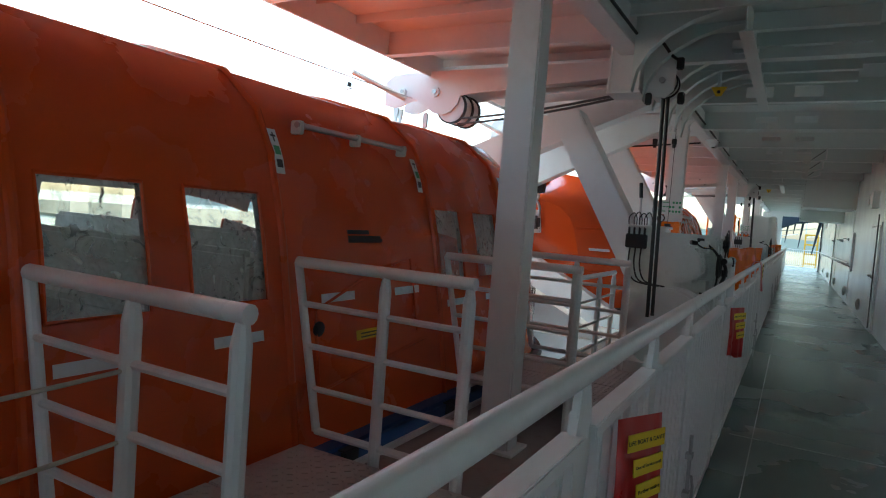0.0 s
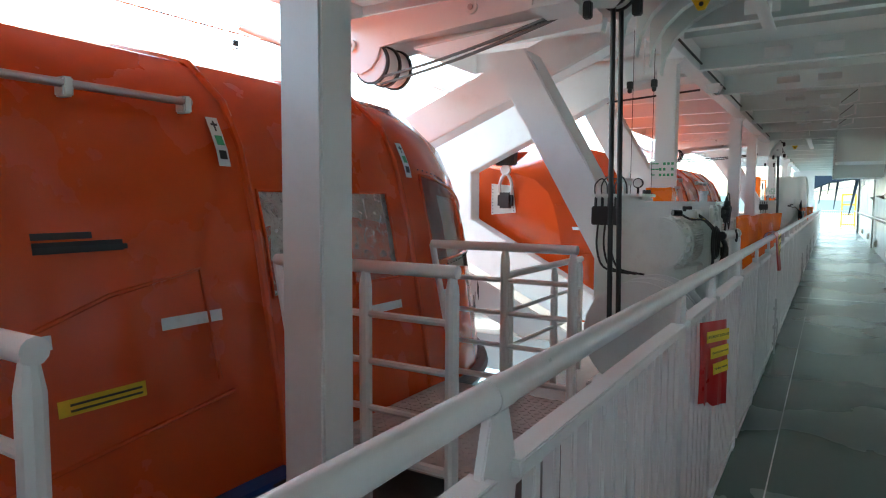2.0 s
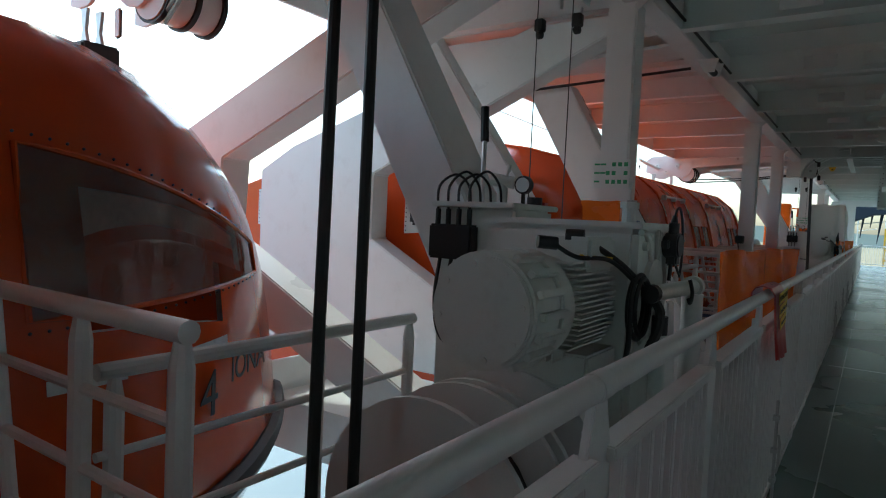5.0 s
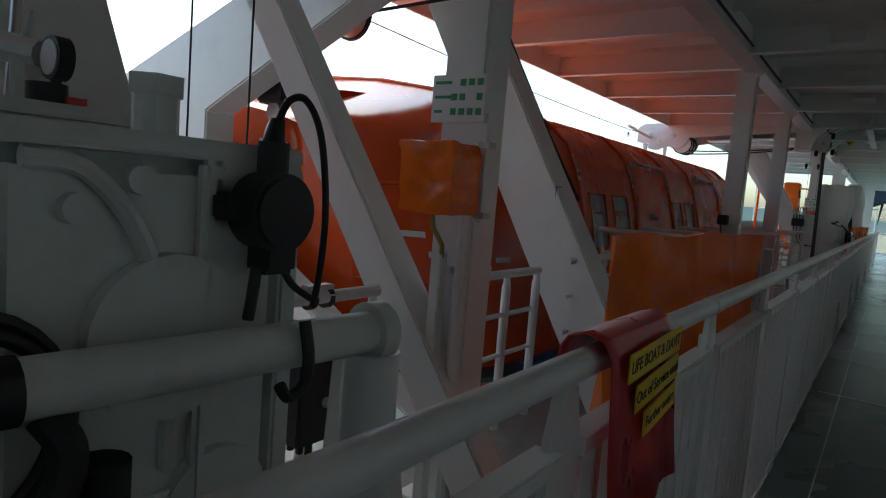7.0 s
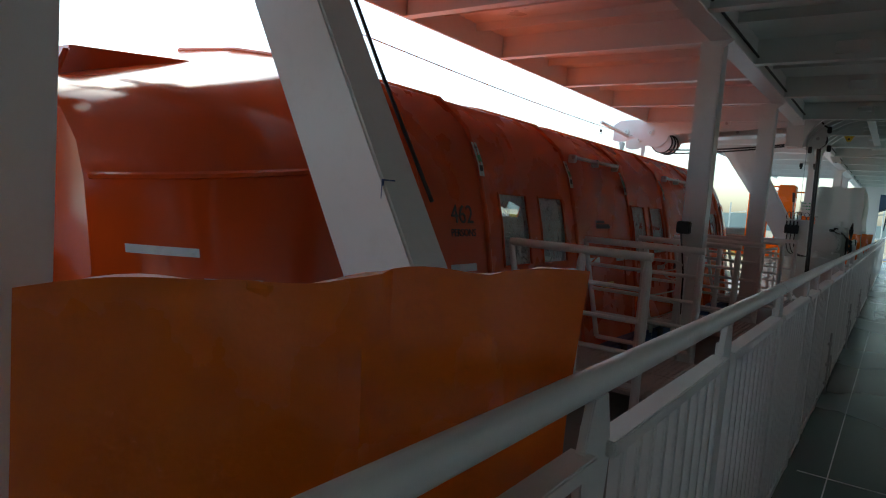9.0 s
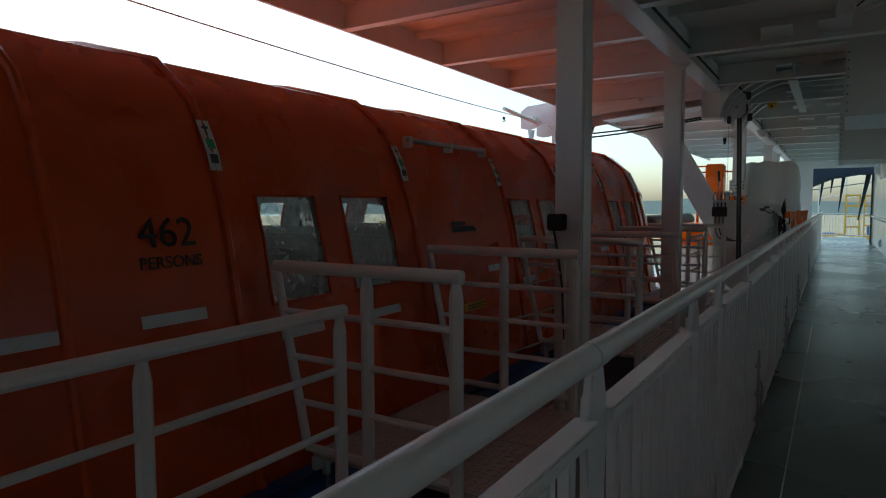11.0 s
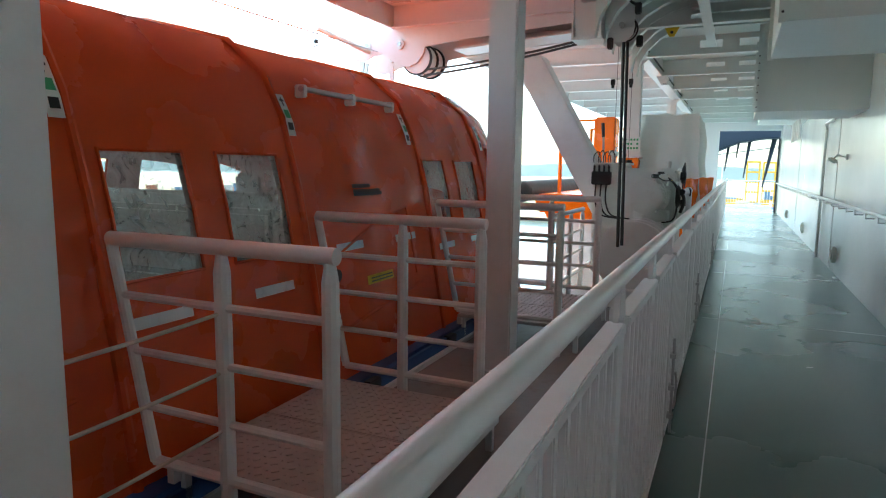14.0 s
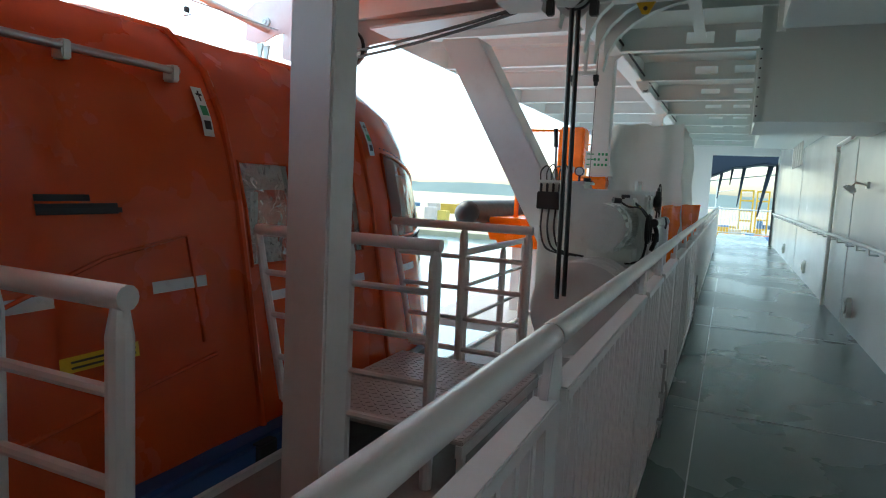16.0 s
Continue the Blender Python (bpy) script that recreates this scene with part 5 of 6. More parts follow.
# ---------------------------------------------------------------- column fittings
def column_fittings(b, sign_only=False):
    s = thing("instruction_sign", "white instruction plate with green symbols on the column", "sign", "instruction plates", at=(0, b, 0))
    bm = bmesh.new()
    bm_box(bm, (-2.07, 12.31, 1.935), (-1.755, 12.325, 2.165))
    part("plate", bm, PLATE, s, bevel=0.002)
    for r in range(3):
        for c in range(6):
            if (r + c * 2) % 5 == 4:
                continue
            bm = bmesh.new()
            x = -2.05 + c * 0.049
            z = 2.13 - r * 0.07
            if c < 2:
                bm_box(bm, (x, 12.306, z - 0.01), (x + 0.045, 12.31, z + 0.004))
            else:
                bm_box(bm, (x, 12.306, z - 0.02), (x + 0.03, 12.31, z + 0.012))
            part("symbol", bm, GREEN, s)
    bm = bmesh.new()
    bm_box(bm, (-1.96, 12.327, 1.46), (-1.74, 12.329, 1.98))
    part("backing", bm, WHITE, s)
    box = thing("covered_control_box", "control box under a creased orange tarpaulin on the column", "covered box", "covered control boxes", at=(0, b, 0))
    bm = bmesh.new()
    bmesh.ops.create_cube(bm, size=1, matrix=Matrix.Translation((-1.88, 12.17, 1.655)) @ Matrix.Diagonal((0.3, 0.24, 0.33, 1)))
    bmesh.ops.subdivide_edges(bm, edges=bm.edges[:], cuts=13, use_grid_fill=True)
    for v in bm.verts:
        nrm = v.co - Vector((-1.88, 12.17, 1.655))
        k = noise.noise(v.co * 7) * 0.012 - abs(noise.noise(v.co * 11)) * 0.014
        v.co += nrm.normalized() * k
        if v.co.z > 1.78:
            v.co.x -= 0.015
    part("cover", bm, TARP, box, smooth=True)
    for z in (1.53, 1.86):
        bm = bmesh.new()
        bm_box(bm, (-1.75, 12.27, z - 0.05), (-1.69, 12.335, z - 0.02))
        part("clamp", bm, STEEL, box)
    bm = bmesh.new()
    bm_tube(bm, [(-1.9, 12.15, 1.52), (-1.89, 12.16, 1.42), (-1.86, 12.2, 1.34), (-1.87, 12.22, 1.28)], 0.012, 8)
    part("lead", bm, EARTH, box, "yellow-green earth lead", smooth=True)
    bm = bmesh.new()
    duct = thing("cable_duct", "white square cable duct up the column", "cable duct", "cable ducts", at=(0, b, 0))
    bm_box(bm, (-1.92, 12.2, -0.02), (-1.86, 12.26, 1.3))
    part("duct", bm, WHITE, duct, bevel=0.006)
    for z in (0.3, 0.75, 1.2):
        bm = bmesh.new()
        bm_box(bm, (-1.94, 12.255, z), (-1.84, 12.335, z + 0.03))
        part("clip", bm, WHITE, duct)
    bm = bmesh.new()
    bm_rod(bm, (-1.79, 12.27 + b, -0.02), (-1.79, 12.27 + b, 1.5), 0.03, 10)
    whole("column_pipe", bm, WHITE, "white pipe clamped beside the column", "pipe", "column pipes", smooth=True)
    c = thing("covered_stand", "control stand under an orange tarpaulin by the railing", "covered stand", "covered stands", at=(0, b, 0))
    bm = bmesh.new()
    turn = pose(-0.825, 12.6, 0, 0, 0, -24.3)
    bmesh.ops.create_cube(bm, size=1, matrix=Matrix.Translation((0, 0, 0.9)) @ Matrix.Diagonal((0.07, 0.92, 1.2, 1)))
    bmesh.ops.subdivide_edges(bm, edges=bm.edges[:], cuts=31, use_grid_fill=True)
    for v in bm.verts:
        q = v.co.copy()
        side = max(-1, min(1, q.x / 0.035))
        # long diagonal drapes, a pulled seam and puckers under the top edge
        f = -abs(noise.noise((q.y * 3.2 + q.z * 1.6, q.z * 0.9 - q.y, 7))) * 0.06
        f += 0.02 * math.sin(q.y * 26 + 2 * q.z) * max(0.0, (q.z - 1.2) / 0.3) ** 2
        f += 0.03 * max(0.0, 1 - abs(q.y - 0.02 + (1.5 - q.z) * 0.1) / 0.035)
        v.co.x += f * side
        if q.z > 1.4:
            v.co.z += noise.noise((q.x * 4, q.y * 4.5, 3)) * 0.03 + 0.03 * (q.y + 0.46) / 0.92 - 0.02
        if q.z < 0.5:
            v.co.x += 0.02 * noise.noise((0, q.y * 8, 1))
    bmesh.ops.transform(bm, matrix=turn, verts=bm.verts)
    part("cover", bm, TARP, c, smooth=True)
    for y in (-0.35, 0.35):
        bm = bmesh.new()
        bm_rod(bm, turn @ Vector((0, y, -0.02)), turn @ Vector((0, y, 0.32)), 0.03, 10)
        part("leg", bm, WHITE, c, smooth=True)


for b in (0, PERIOD):
    column_fittings(b)

# socket box on a column with its cable
for y in (2.17 + PERIOD,):
    sb = thing("socket_box", "dark grey socket box strapped to the column", "socket box", at=(-1.94, y - 0.14, 1.5))
    bm = bmesh.new()
    bm_box(bm, (-0.06, -0.09, -0.06), (0.07, 0.02, 0.07))
    part("box", bm, BLACK, sb, bevel=0.012)
    bm = bmesh.new()
    bm_box(bm, (0.06, 0.0, -0.05), (0.2, 0.03, 0.05))
    part("bracket", bm, WHITE, sb, bevel=0.004)
    bm = bmesh.new()
    bm_tube(bm, [(-0.02, -0.03, -0.06), (0.01, -0.02, -0.25), (0.04, 0.0, -0.5), (0.05, 0.01, -0.9), (0.02, 0.02, -1.1), (0.0, 0.04, -1.2)], 0.01, 6)
    part("cable", bm, BLACK, sb, smooth=True)
    bm = bmesh.new()
    pts = [(-0.06 + 0.11 * math.cos(a), -0.02, -0.45 + 0.1 * math.sin(a)) for a in [math.pi * (0.2 + 1.6 * i / 12) for i in range(13)]]
    bm_tube(bm, pts, 0.008, 6)
    part("loop", bm, GREYW, sb, smooth=True)
    bm = bmesh.new()
    bm_rod(bm, (0.04, 0.02, -1.5), (0.04, 0.02, -0.3), 0.022, 10)
    part("conduit", bm, WHITE, sb, smooth=True)


# ---------------------------------------------------------------- deck machinery bits
for y, b in ((7.3, 0), (20.6, 0), (23.9, 0), (11.9, 0)):
    f = thing("bilge_valve", "small grey pipe flange on the side deck", "valve", "deck valves", at=(-1.05, y, -0.02))
    bm = bmesh.new()
    bm_rod(bm, (0, 0, 0), (0, 0, 0.12), 0.05, 14)
    part("pipe", bm, GREYW, f, smooth=True)
    bm = bmesh.new()
    bm_rod(bm, (0, 0, 0.12), (0, 0, 0.15), 0.1, 18)
    part("flange", bm, GREYW, f, smooth=True)
    bm = bmesh.new()
    pts = [(0.07 * math.cos(a), 0.07 * math.sin(a), 0.22) for a in [2 * math.pi * i / 14 for i in range(15)]]
    bm_tube(bm, pts, 0.01, 6)
    bm_rod(bm, (0, 0, 0.15), (0, 0, 0.23), 0.012, 8)
    part("handwheel", bm, DARK, f, smooth=True)


jb = thing("junction_cabinet", "dark grey electrical cabinet with bottom cable glands between the davits", "electrical cabinet", at=(-1.94, 11.55, 0.94))
bm = bmesh.new()
bm_box(bm, (-0.34, -0.12, -0.42), (0.0, 0.12, 0.0))
part("body", bm, DARK, jb, bevel=0.012)
bm = bmesh.new()
bm_box(bm, (-0.36, -0.14, 0.0), (0.02, 0.14, 0.02))
part("lid", bm, DARK, jb, bevel=0.005)
for k in range(5):
    bm = bmesh.new()
    bm_rod(bm, (-0.28 + 0.055 * k, 0, -0.5), (-0.28 + 0.055 * k, 0, -0.42), 0.016, 8)
    part("gland", bm, BLACK, jb)
bm = bmesh.new()
bm_rod(bm, (-0.17, 0.06, -0.96), (-0.17, 0.06, -0.42), 0.03, 10)
part("stand", bm, WHITE, jb, smooth=True)
bm = bmesh.new()
bm_tube(bm, curve([(0.0, 0.02, -0.25), (0.14, 0.04, -0.22), (0.2, 0.05, -0.05), (0.2, 0.06, 0.2)]), 0.022, 10)
part("conduit", bm, GREYW, jb, "grey bent conduit", smooth=True)


# ---------------------------------------------------------------- inner wall fittings
def wall_handrail():
    h = thing("wall_handrail", "white tubular handrail on brackets along the wall", "handrail")
    bm = bmesh.new()
    bm_rod(bm, (XW - 0.09, 23.0, 1.16), (XW - 0.09, 45.5, 1.16), 0.022, 12)
    part("tube", bm, WHITE, h, smooth=True)
    bm = bmesh.new()
    bm_tube(bm, [(0, 0, 0), (0, 0, -0.07), (0.09, 0, -0.07)], 0.01, 6)
    me = mesh_of("bracket", bm, WHITE, smooth=True)
    for i in range(30):
        ob = new("bracket", me)
        ob.location, ob.parent = (XW - 0.09, 23.2 + i * 0.75, 1.15), h


wall_handrail()


def wall_lamp(y, z):
    la = thing("wall_floodlight", "small grey floodlight on a wall bracket", "floodlight", "wall floodlights", at=(XW, y, z))
    bm = bmesh.new()
    bm_box(bm, (-0.03, -0.05, -0.04), (0.0, 0.05, 0.04))
    bm_tube(bm, [(-0.02, 0, 0), (-0.14, 0, 0.03), (-0.18, 0, -0.02)], 0.014, 8)
    part("bracket", bm, GREYW, la)
    bm = bmesh.new()
    m = pose(-0.2, 0, -0.05, 0, 30, 0)
    bm_box(bm, (-0.07, -0.09, -0.03), (0.07, 0.09, 0.03), m)
    part("head", bm, GREYW, la, bevel=0.02)
    bm = bmesh.new()
    bm_box(bm, (-0.06, -0.08, -0.034), (0.06, 0.08, -0.03), m)
    part("lens", bm, PANE, la)


for y in (24.8, 29.4):
    wall_lamp(y, 1.86)
for y, z, r in ((19.6, 0.3, 0.13), (24.4, 0.3, 0.13), (29.75, 0.3, 0.13), (35.1, 0.3, 0.13), (40.4, 0.3, 0.13)):
    bm = bmesh.new()
    bm_rod(bm, (XW - 0.05, y, z), (XW, y, z), r, 24)
    bm_rod(bm, (XW - 0.07, y, z), (XW - 0.05, y, z), r * 0.6, 20)
    whole("wall_socket", bm, GREYW, "round grey capped socket on the wall", "wall socket", "wall sockets", smooth=True)
for y in (31.9,):
    bm = bmesh.new()
    bm_tube(bm, [(XW - 0.04, y, 0.0), (XW - 0.04, y, 2.42), (XW - 0.06, y - 0.1, 2.52), (XW - 0.06, y - 1.3, 2.54), (XW - 0.06, y - 1.4, 2.64), (XW - 0.06, y - 1.4, 3.0)], 0.03, 10)
    whole("wall_pipe", bm, WHITE, "white painted pipe running up the wall", "pipe", "wall pipes", smooth=True)
for y in (17.5, 28.4):
    bm = bmesh.new()
    bm_box(bm, (XW - 0.12, y, 2.48), (XW, y + 0.4, 2.82))
    bm_rod(bm, (XW - 0.15, y + 0.3, 2.53), (XW - 0.15, y + 0.3, 2.78), 0.012, 8)
    whole("wall_cabinet", bm, WALLW, "white junction cabinet on the wall", "cabinet", "wall cabinets", bevel=0.008)
for y in (35.6, 36.1, 36.6, 37.1, 37.6):
    bm = bmesh.new()
    bm_rod(bm, (XW - 0.22, y, 2.4), (XW - 0.22, y, 3.72), 0.02, 8)
    whole("drop_pipe", bm, WHITE, "thin white pipe dropping from the ceiling", "pipe", "drop pipes", smooth=True)

# steel door and slot window in the wall
door = thing("door_1", "white painted steel double door with dark seals in the wall", "door", kind="structure", at=(XW, 16.4, 0))
for lo, hi in (((-0.03, 0.0, 0.0), (0.0, 0.06, 2.16)), ((-0.03, 1.66, 0.0), (0.0, 1.72, 2.16)), ((-0.03, 0.06, 2.1), (0.0, 1.66, 2.16)), ((-0.03, 0.06, 0.0), (0.0, 1.66, 0.09))):
    bm = bmesh.new()
    bm_box(bm, lo, hi)
    part("door_frame", bm, WALLW, door, bevel=0.005)
bm = bmesh.new()
bm_box(bm, (-0.006, 0.06, 0.09), (-0.001, 1.66, 2.1))
part("seal", bm, BLACK, door, "dark rubber door seal")
for y0, y1 in ((0.085, 0.62), (0.65, 1.635)):
    bm = bmesh.new()
    bm_box(bm, (-0.045, y0, 0.115), (-0.006, y1, 2.075))
    leaf = part("leaf", bm, WALLW, door, bevel=0.006)
    bm = bmesh.new()
    bm_rod(bm, (-0.1, y0 + 0.09, 1.08), (-0.045, y0 + 0.09, 1.08), 0.014, 10)
    bm_rod(bm, (-0.1, y0 + 0.085, 1.08), (-0.1, y0 + 0.22, 1.08), 0.012, 10)
    part("handle", bm, STEEL, leaf, "steel lever handle")
bm = bmesh.new()
bm_box(bm, (-0.075, 0.2, 1.0), (-0.045, 0.38, 1.14))
part("lock_box", bm, GREYW, door, "grey lock box", bevel=0.006)
bm = bmesh.new()
bm_rod(bm, (-0.08, 0.03, 0.1), (-0.08, 0.03, 2.3), 0.012, 8)
part("locking_rod", bm, BLACK, door, "dark upright locking rod")
slot = thing("slot_window", "tall narrow dark window with rounded ends in the wall", "window", kind="structure", at=(XW, 22.7, 1.5))
outline = [(0.2 * math.cos(a), (0.32 if math.sin(a) > 0 else -0.32) + 0.2 * math.sin(a)) for a in [2 * math.pi * (i + 0.5) / 24 for i in range(24)]]
bm = bmesh.new()
bm_prism(bm, outline, "x", -0.02, -0.001)
part("pane", bm, PANE, slot, "dark glass pane")
bm = bmesh.new()
bm_tube(bm, [(-0.015, u * 1.06, v * 1.03) for u, v in outline + outline[:1]], 0.022, 8)
part("window_frame", bm, WALLW, slot, smooth=True)

# ventilation trunks
for y0, y1, x0, z0 in ((23.2, 24.9, -0.03, 2.7), (28.0, 29.6, -0.06, 2.46), (34.0, 38.0, 0.2, 2.9)):
    t = thing("ventilation_trunk", "large pale steel ventilation trunk under the ceiling", "duct", "ventilation trunks")
    bm = bmesh.new()
    bm_box(bm, (x0, y0, z0), (XW, y1, 3.72))
    part("casing", bm, CEIL, t, bevel=0.006)
    for yy in (y0 - 0.03, y1):
        bm = bmesh.new()
        bm_box(bm, (x0 - 0.03, yy, z0 - 0.01), (x0 + 0.02, yy + 0.03, 3.7))
        part("flange", bm, CEIL, t)
    for k in range(8):
        bm = bmesh.new()
        bm_rod(bm, (x0 - 0.005, y0 - 0.04, z0 + 0.06 + k * 0.1), (x0 - 0.005, y0 - 0.028, z0 + 0.06 + k * 0.1), 0.01, 6)
        part("bolt", bm, DARK, t)

# yellow pad eyes and small ceiling lamps
for y in (10.04, 26.69):
    p = thing("pad_eye", "yellow lifting pad eye on the ceiling beam", "pad eye", "pad eyes", at=(-1.12, y, 3.428))
    bm = bmesh.new()
    bm_prism(bm, [(-0.09, 0.0), (0.09, 0.0), (0.03, -0.11), (-0.03, -0.11)], "y", -0.012, 0.012)
    part("plate", bm, YELLOW, p, bevel=0.004)
    bm = bmesh.new()
    bm_rod(bm, (0, -0.02, -0.06), (0, 0.02, -0.06), 0.02, 12)
    part("eye", bm, DARK, p)
    bm = bmesh.new()
    bm_rod(bm, (0, 0, 0), (0, 0, 0.3), 0.02, 8)
    part("stem", bm, CEIL, p)
for y in (17.3, 19.2, 20.9):
    la = thing("ceiling_floodlight", "small floodlight hung from the ceiling by a pipe bracket", "floodlight", "ceiling floodlights", at=(0.25, y, 3.72))
    bm = bmesh.new()
    bm_tube(bm, [(0, 0, 0), (0, 0, -0.3), (-0.2, 0, -0.36)], 0.015, 8)
    part("bracket", bm, WHITE, la, smooth=True)
    bm = bmesh.new()
    bm_box(bm, (-0.34, -0.09, -0.46), (-0.2, 0.09, -0.3), pose(0, 0, 0, 0, 12, 0))
    part("head", bm, GREYW, la, bevel=0.015)
    bm = bmesh.new()
    bm_tube(bm, [(-0.26, 0.08, -0.3), (-0.15, 0.12, -0.2), (-0.02, 0.02, -0.1)], 0.008, 6)
    part("lead", bm, BLACK, la)

# ---------------------------------------------------------------- beyond the second boat
tent = thing("covered_machinery", "tall machinery wrapped in a white tarpaulin", "covered machinery")
bm = bmesh.new()
bmesh.ops.create_cube(bm, size=1, matrix=Matrix.Translation((-1.35, 30.4, 1.35)) @ Matrix.Diagonal((0.9, 2.2, 2.4, 1)))
bmesh.ops.subdivide_edges(bm, edges=bm.edges[:], cuts=15, use_grid_fill=True)
for v in bm.verts:
    k = math.sin(v.co.y * 11) * 0.03 + math.sin(v.co.x * 15 + 1) * 0.03 + noise.noise(v.co * 3) * 0.04
    s = (2.6 - v.co.z) * 0.06
    v.co.x += (1 if v.co.x > -1.35 else -1) * (k + s)
    v.co.y += (1 if v.co.y > 30.4 else -1) * (k + s)
    if v.co.z > 2.5:
        v.co.z += noise.noise((v.co.x * 4, v.co.y * 3, 0)) * 0.08
part("cover", bm, TENT, tent, smooth=True)
bm = bmesh.new()
bm_box(bm, (-1.5, 30.0, -0.02), (-1.2, 31.0, 0.3))
part("base", bm, DARK, tent)

rb = thing("rescue_boat", "small orange rescue boat with black tubes on its cradle", "rescue boat")
bm = bmesh.new()
bm_prism(bm, [(-3.6, 0.7), (-2.2, 0.7), (-2.0, 1.15), (-3.8, 1.15)], "y", 29.6, 34.0)
part("hull", bm, TARP, rb, bevel=0.1, smooth=True)
for x in (-3.85, -1.98):
    bm = bmesh.new()
    bm_rod(bm, (x, 29.2, 1.2), (x, 34.0, 1.2), 0.2, 16)
    bmesh.ops.create_icosphere(bm, subdivisions=2, radius=0.2, matrix=Matrix.Translation((x, 29.2, 1.2)))
    part("tube", bm, BLACK, rb, "black inflated side tube", smooth=True)
for y in (30.2, 33.0):
    bm = bmesh.new()
    bm_tube(bm, [(-3.4, y, 1.1), (-3.4, y, 2.55), (-2.4, y, 2.55), (-2.4, y, 1.1)], 0.04, 8)
    part("roll_bar", bm, TARP, rb, "orange roll bar", smooth=True)
bm = bmesh.new()
bm_box(bm, (-2.75, 30.1, 1.1), (-2.35, 30.5, 2.6))
part("console", bm, TARP, rb, bevel=0.03)
bm = bmesh.new()
bm_box(bm, (-3.3, 29.8, -0.3), (-2.5, 33.8, 0.7))
part("cradle", bm, WHITE, rb)
bm = bmesh.new()
bm_box(bm, (-4.2, 28.5, -0.4), (-2.53, 46, -0.3))
whole("outer_deck", bm, SIDEDECK, "grey outboard deck under the rescue boat", "deck", kind="structure")

for y0, y1 in ((11.15, 12.6),):
    bm = bmesh.new()
    bm_box(bm, (-4.6, y0, -0.5), (-2.535, y1, -0.05))
    bm_box(bm, (-4.64, y0, -0.5), (-4.6, y1, 0.25))
    whole("outboard_sponson", bm, WHITE, "white painted steel platform between the two boats", "platform", kind="structure", bevel=0.006)

# open deck end
er = thing("end_rail", "white barred railing across the open deck end", "railing", kind="structure")
bm = bmesh.new()
bm_rod(bm, (-1.9, 51.5, 1.15), (2.2, 51.5, 1.15), 0.03, 10)
bm_rod(bm, (-1.9, 51.5, 0.1), (2.2, 51.5, 0.1), 0.02, 8)
part("rail", bm, WHITE, er)
bm = bmesh.new()
bm_rod(bm, (0, 51.5, 0.1), (0, 51.5, 1.15), 0.012, 6)
me = mesh_of("bar", bm, WHITE)
for i in range(34):
    ob = new("bar", me)
    ob.location, ob.parent = (-1.85 + i * 0.12, 0, 0), er
bm = bmesh.new()
pts = [(-1.9, 3.5), (2.4, 3.4), (2.4, 3.12)] + [(2.0 - 0.36 * i, 3.1 - 0.013 * i - 0.85 * (i / 10) ** 3.5 + 0.03 * math.sin(i * 2.3)) for i in range(11)]
bm_prism(bm, pts, "y", 49.0, 51.0)
hood = thing("fabric_hood", "sagging dark blue fabric hood beyond the doorway", "fabric hood")
part("canopy", bm, NAVY, hood, bevel=0.05)
for x0, z0, x1, z1, r0, r1 in ((0.05, 1.3, 0.25, 3.2, 0.02, 0.09), (0.85, 0.9, 1.25, 3.25, 0.03, 0.12), (-0.75, 1.6, -0.6, 3.1, 0.02, 0.08), (-0.3, 2.2, -0.2, 3.15, 0.02, 0.07)):
    bm = bmesh.new()
    bm_rod(bm, (x0, 50.0, z0), (x1, 50.2, z1), r0, 7, r1)
    part("cloth_strip", bm, NAVY, hood, "dark rolled cloth strip")
bm = bmesh.new()
bm_rod(bm, (-1.2, 50.6, 2.35), (1.7, 50.6, 2.75), 0.025, 8)
part("pole", bm, GREYW, hood, "slanting grey pole")
for x in (-1.85, 2.3):
    bm = bmesh.new()
    bm_rod(bm, (x, 50.0, 0.0), (x, 50.0, 3.3), 0.05, 10)
    part("hood_post", bm, GREYW, hood)

# ---------------------------------------------------------------- harbour
bm = bmesh.new()
bm_box(bm, (-3000, -3000, -14.2), (3000, 3000, -14))
whole("water", bm, SEA, "pale rippled harbour water", "water", kind="structure")
bm = bmesh.new()
bm_box(bm, (-700, 195, -14), (500, 1090, -12.5))
whole("quay_ground", bm, LAND, "sunlit yellow-brown quay across the water", "quay", kind="structure")
bm = bmesh.new()
rnd = random.Random(4)
n = 60
lo = [bm.verts.new((-1500 + 50 * i, 1100, -14)) for i in range(n)]
hi = [bm.verts.new((-1500 + 50 * i, 1130, 4 + 16 * abs(noise.noise((i * 0.13, 0, 0))) + 3 * rnd.random())) for i in range(n)]
bk = [bm.verts.new((-1500 + 50 * i, 1400, -14)) for i in range(n)]
for i in range(n - 1):
    bm.faces.new((lo[i], lo[i + 1], hi[i + 1], hi[i]))
    bm.faces.new((hi[i], hi[i + 1], bk[i + 1], bk[i]))
whole("far_hills", bm, HILL, "low hazy hills across the harbour", "hills", kind="structure")
kinds = [(0.5, 0.33, 0.05), (0.55, 0.5, 0.45), (0.35, 0.12, 0.06), (0.6, 0.45, 0.1), (0.12, 0.2, 0.3)]
mats = [mat("quay_stack_%s" % "abcde"[i], c, 0.8, vary=0.25, scale=0.4, bump=0) for i, c in enumerate(kinds)]
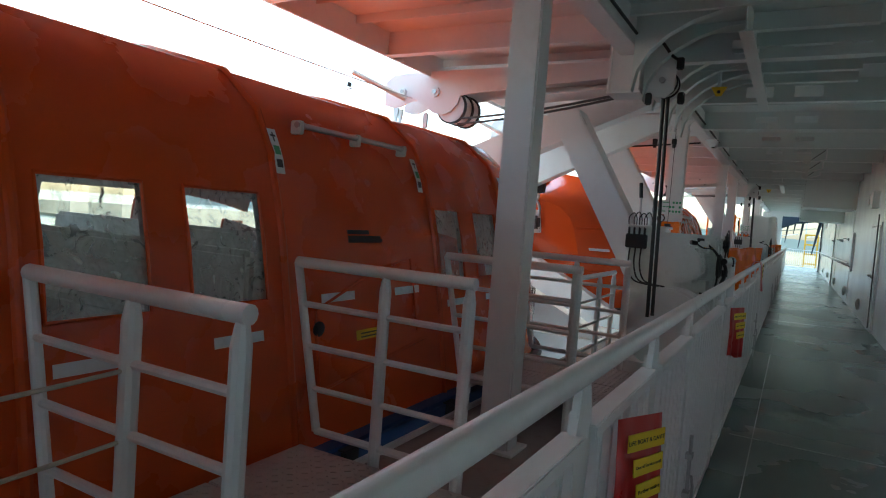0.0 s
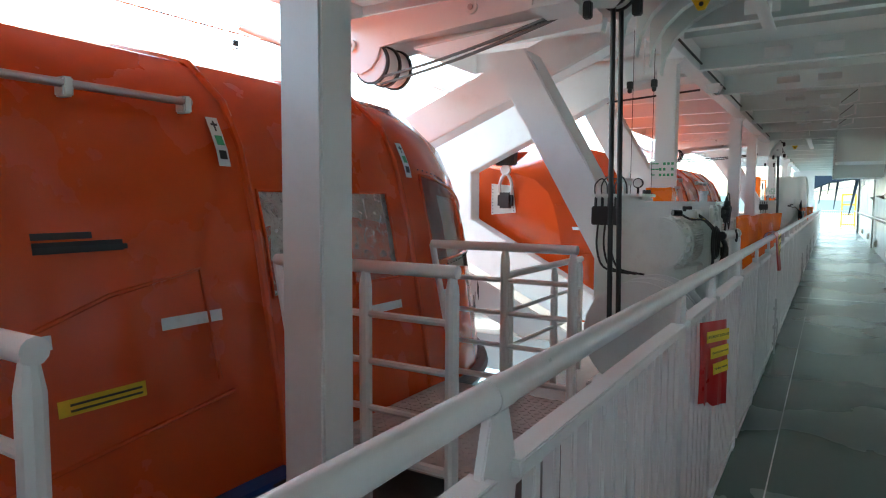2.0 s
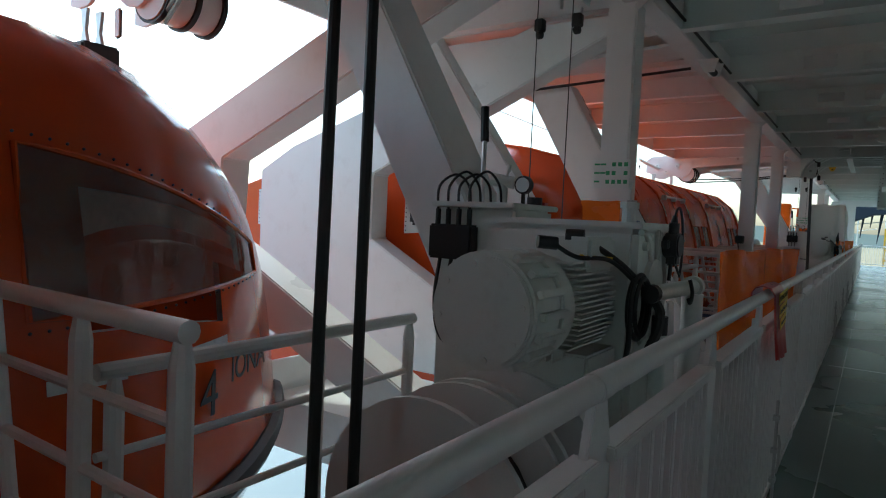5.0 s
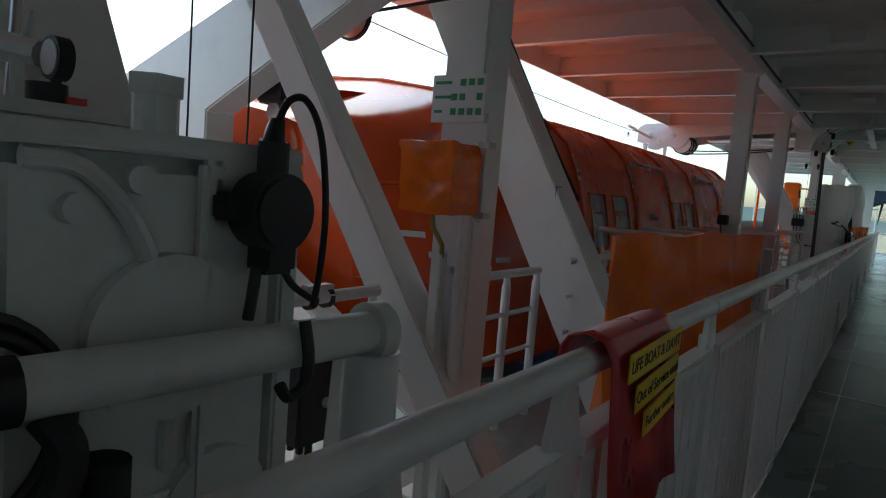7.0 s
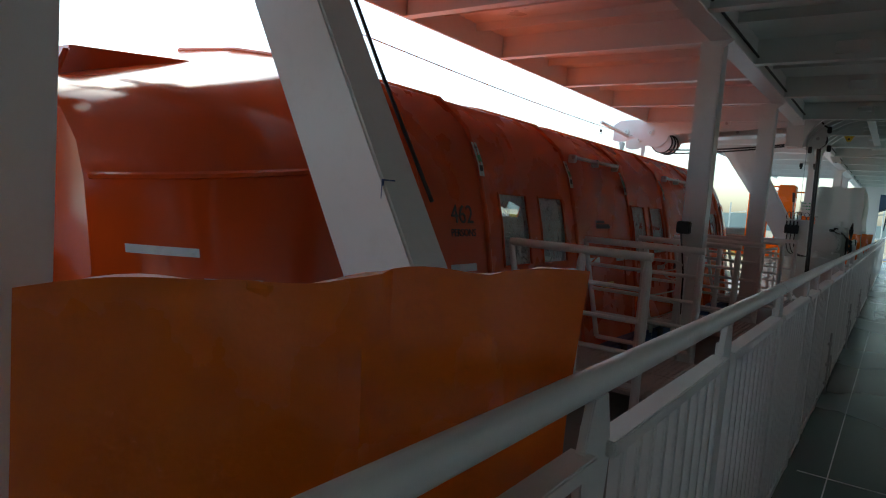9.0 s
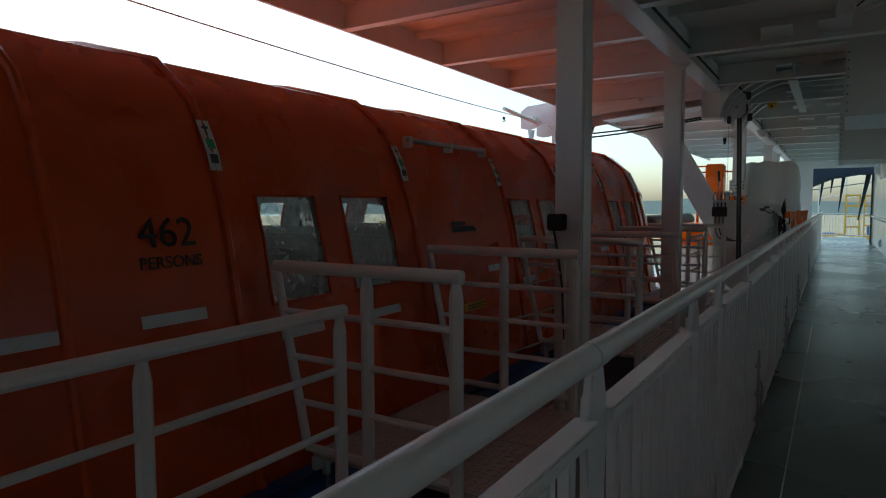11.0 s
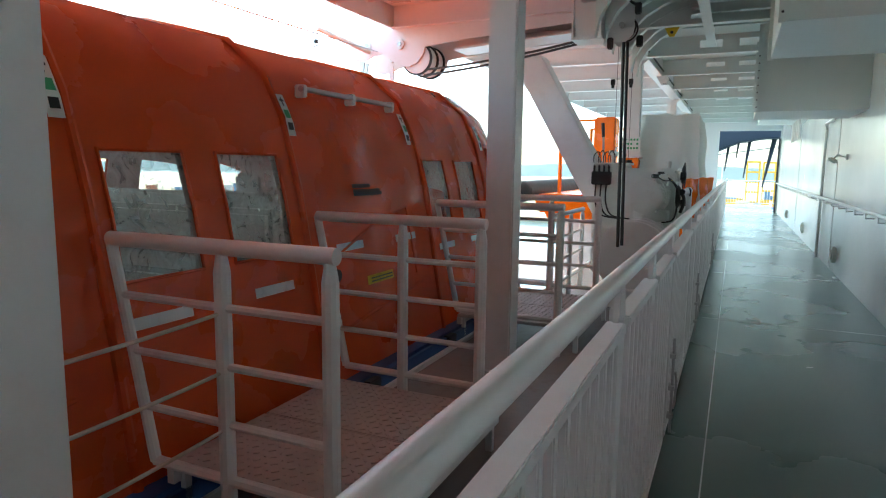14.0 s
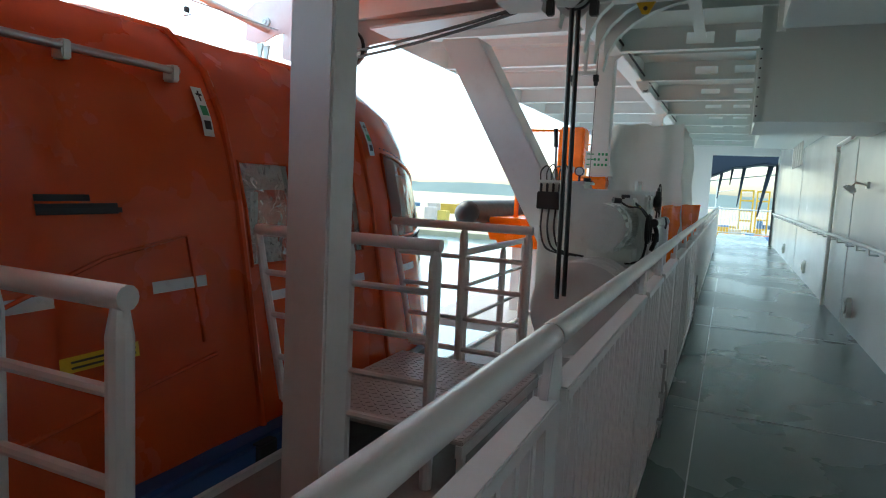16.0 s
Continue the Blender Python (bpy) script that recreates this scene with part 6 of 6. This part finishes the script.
bright = [mat("quay_paint_%s" % "abcd"[i], c, 0.6, vary=0.2, scale=0.6, bump=0) for i, c in enumerate([(0.7, 0.42, 0.03), (0.6, 0.12, 0.05), (0.2, 0.3, 0.5), (0.65, 0.55, 0.35)])]
for i in range(70):
    x, y = rnd.uniform(-230, 60), rnd.uniform(200, 400)
    w, h = rnd.uniform(2, 9), rnd.uniform(1.5, 6)
    bm = bmesh.new()
    bm_box(bm, (x, y, -12.5), (x + w, y + rnd.uniform(2, 6), -12.5 + h))
    bm_box(bm, (x + w * 0.1, y - 0.05, -12.5 + h * 0.2), (x + w * 0.9, y, -12.5 + h * 0.8))
    whole("quay_stack", bm, mats[i % 5], "distant stack of goods on the quay", "stack", "quay stacks")
for i in range(9):
    x = -60 + i * 13 + rnd.uniform(-4, 4)
    bm = bmesh.new()
    bm_rod(bm, (x, 290, -12.5), (x, 290, rnd.uniform(5, 16)), 0.25, 6)
    bm_rod(bm, (x, 290, 4), (x + 6, 290, 5), 0.15, 6)
    whole("lamp_mast", bm, GREYW, "distant grey mast on the quay", "mast", "quay masts")
for i in range(46):
    x, y = rnd.uniform(-14, 16), rnd.uniform(200, 270)
    w, h = rnd.uniform(1.0, 4.5), rnd.uniform(1.5, 5.5)
    bm = bmesh.new()
    bm_box(bm, (x, y, -12.5), (x + w, y + rnd.uniform(1, 4), -12.5 + h))
    bm_box(bm, (x + w * 0.1, y - 0.05, -12.5 + h * 0.2), (x + w * 0.9, y, -12.5 + h * 0.8))
    whole("quay_stack", bm, bright[i % 4], "brightly painted stack of goods on the quay", "stack", "quay stacks")
for x, y in ((2.5, 230), (7.5, 245)):
    g = thing("quay_gantry", "yellow steel lattice gantry on the quay", "gantry", "quay gantries", at=(x, y, -12.5))
    for dx in (0, 3.4):
        bm = bmesh.new()
        bm_box(bm, (dx, 0, 0), (dx + 0.45, 0.45, 17))
        part("post", bm, bright[0], g)
    for k in range(6):
        bm = bmesh.new()
        bm_box(bm, (0.45, 0.1, 1.5 + 3 * k), (3.4, 0.35, 2.0 + 3 * k))
        part("cross_beam", bm, bright[0], g)
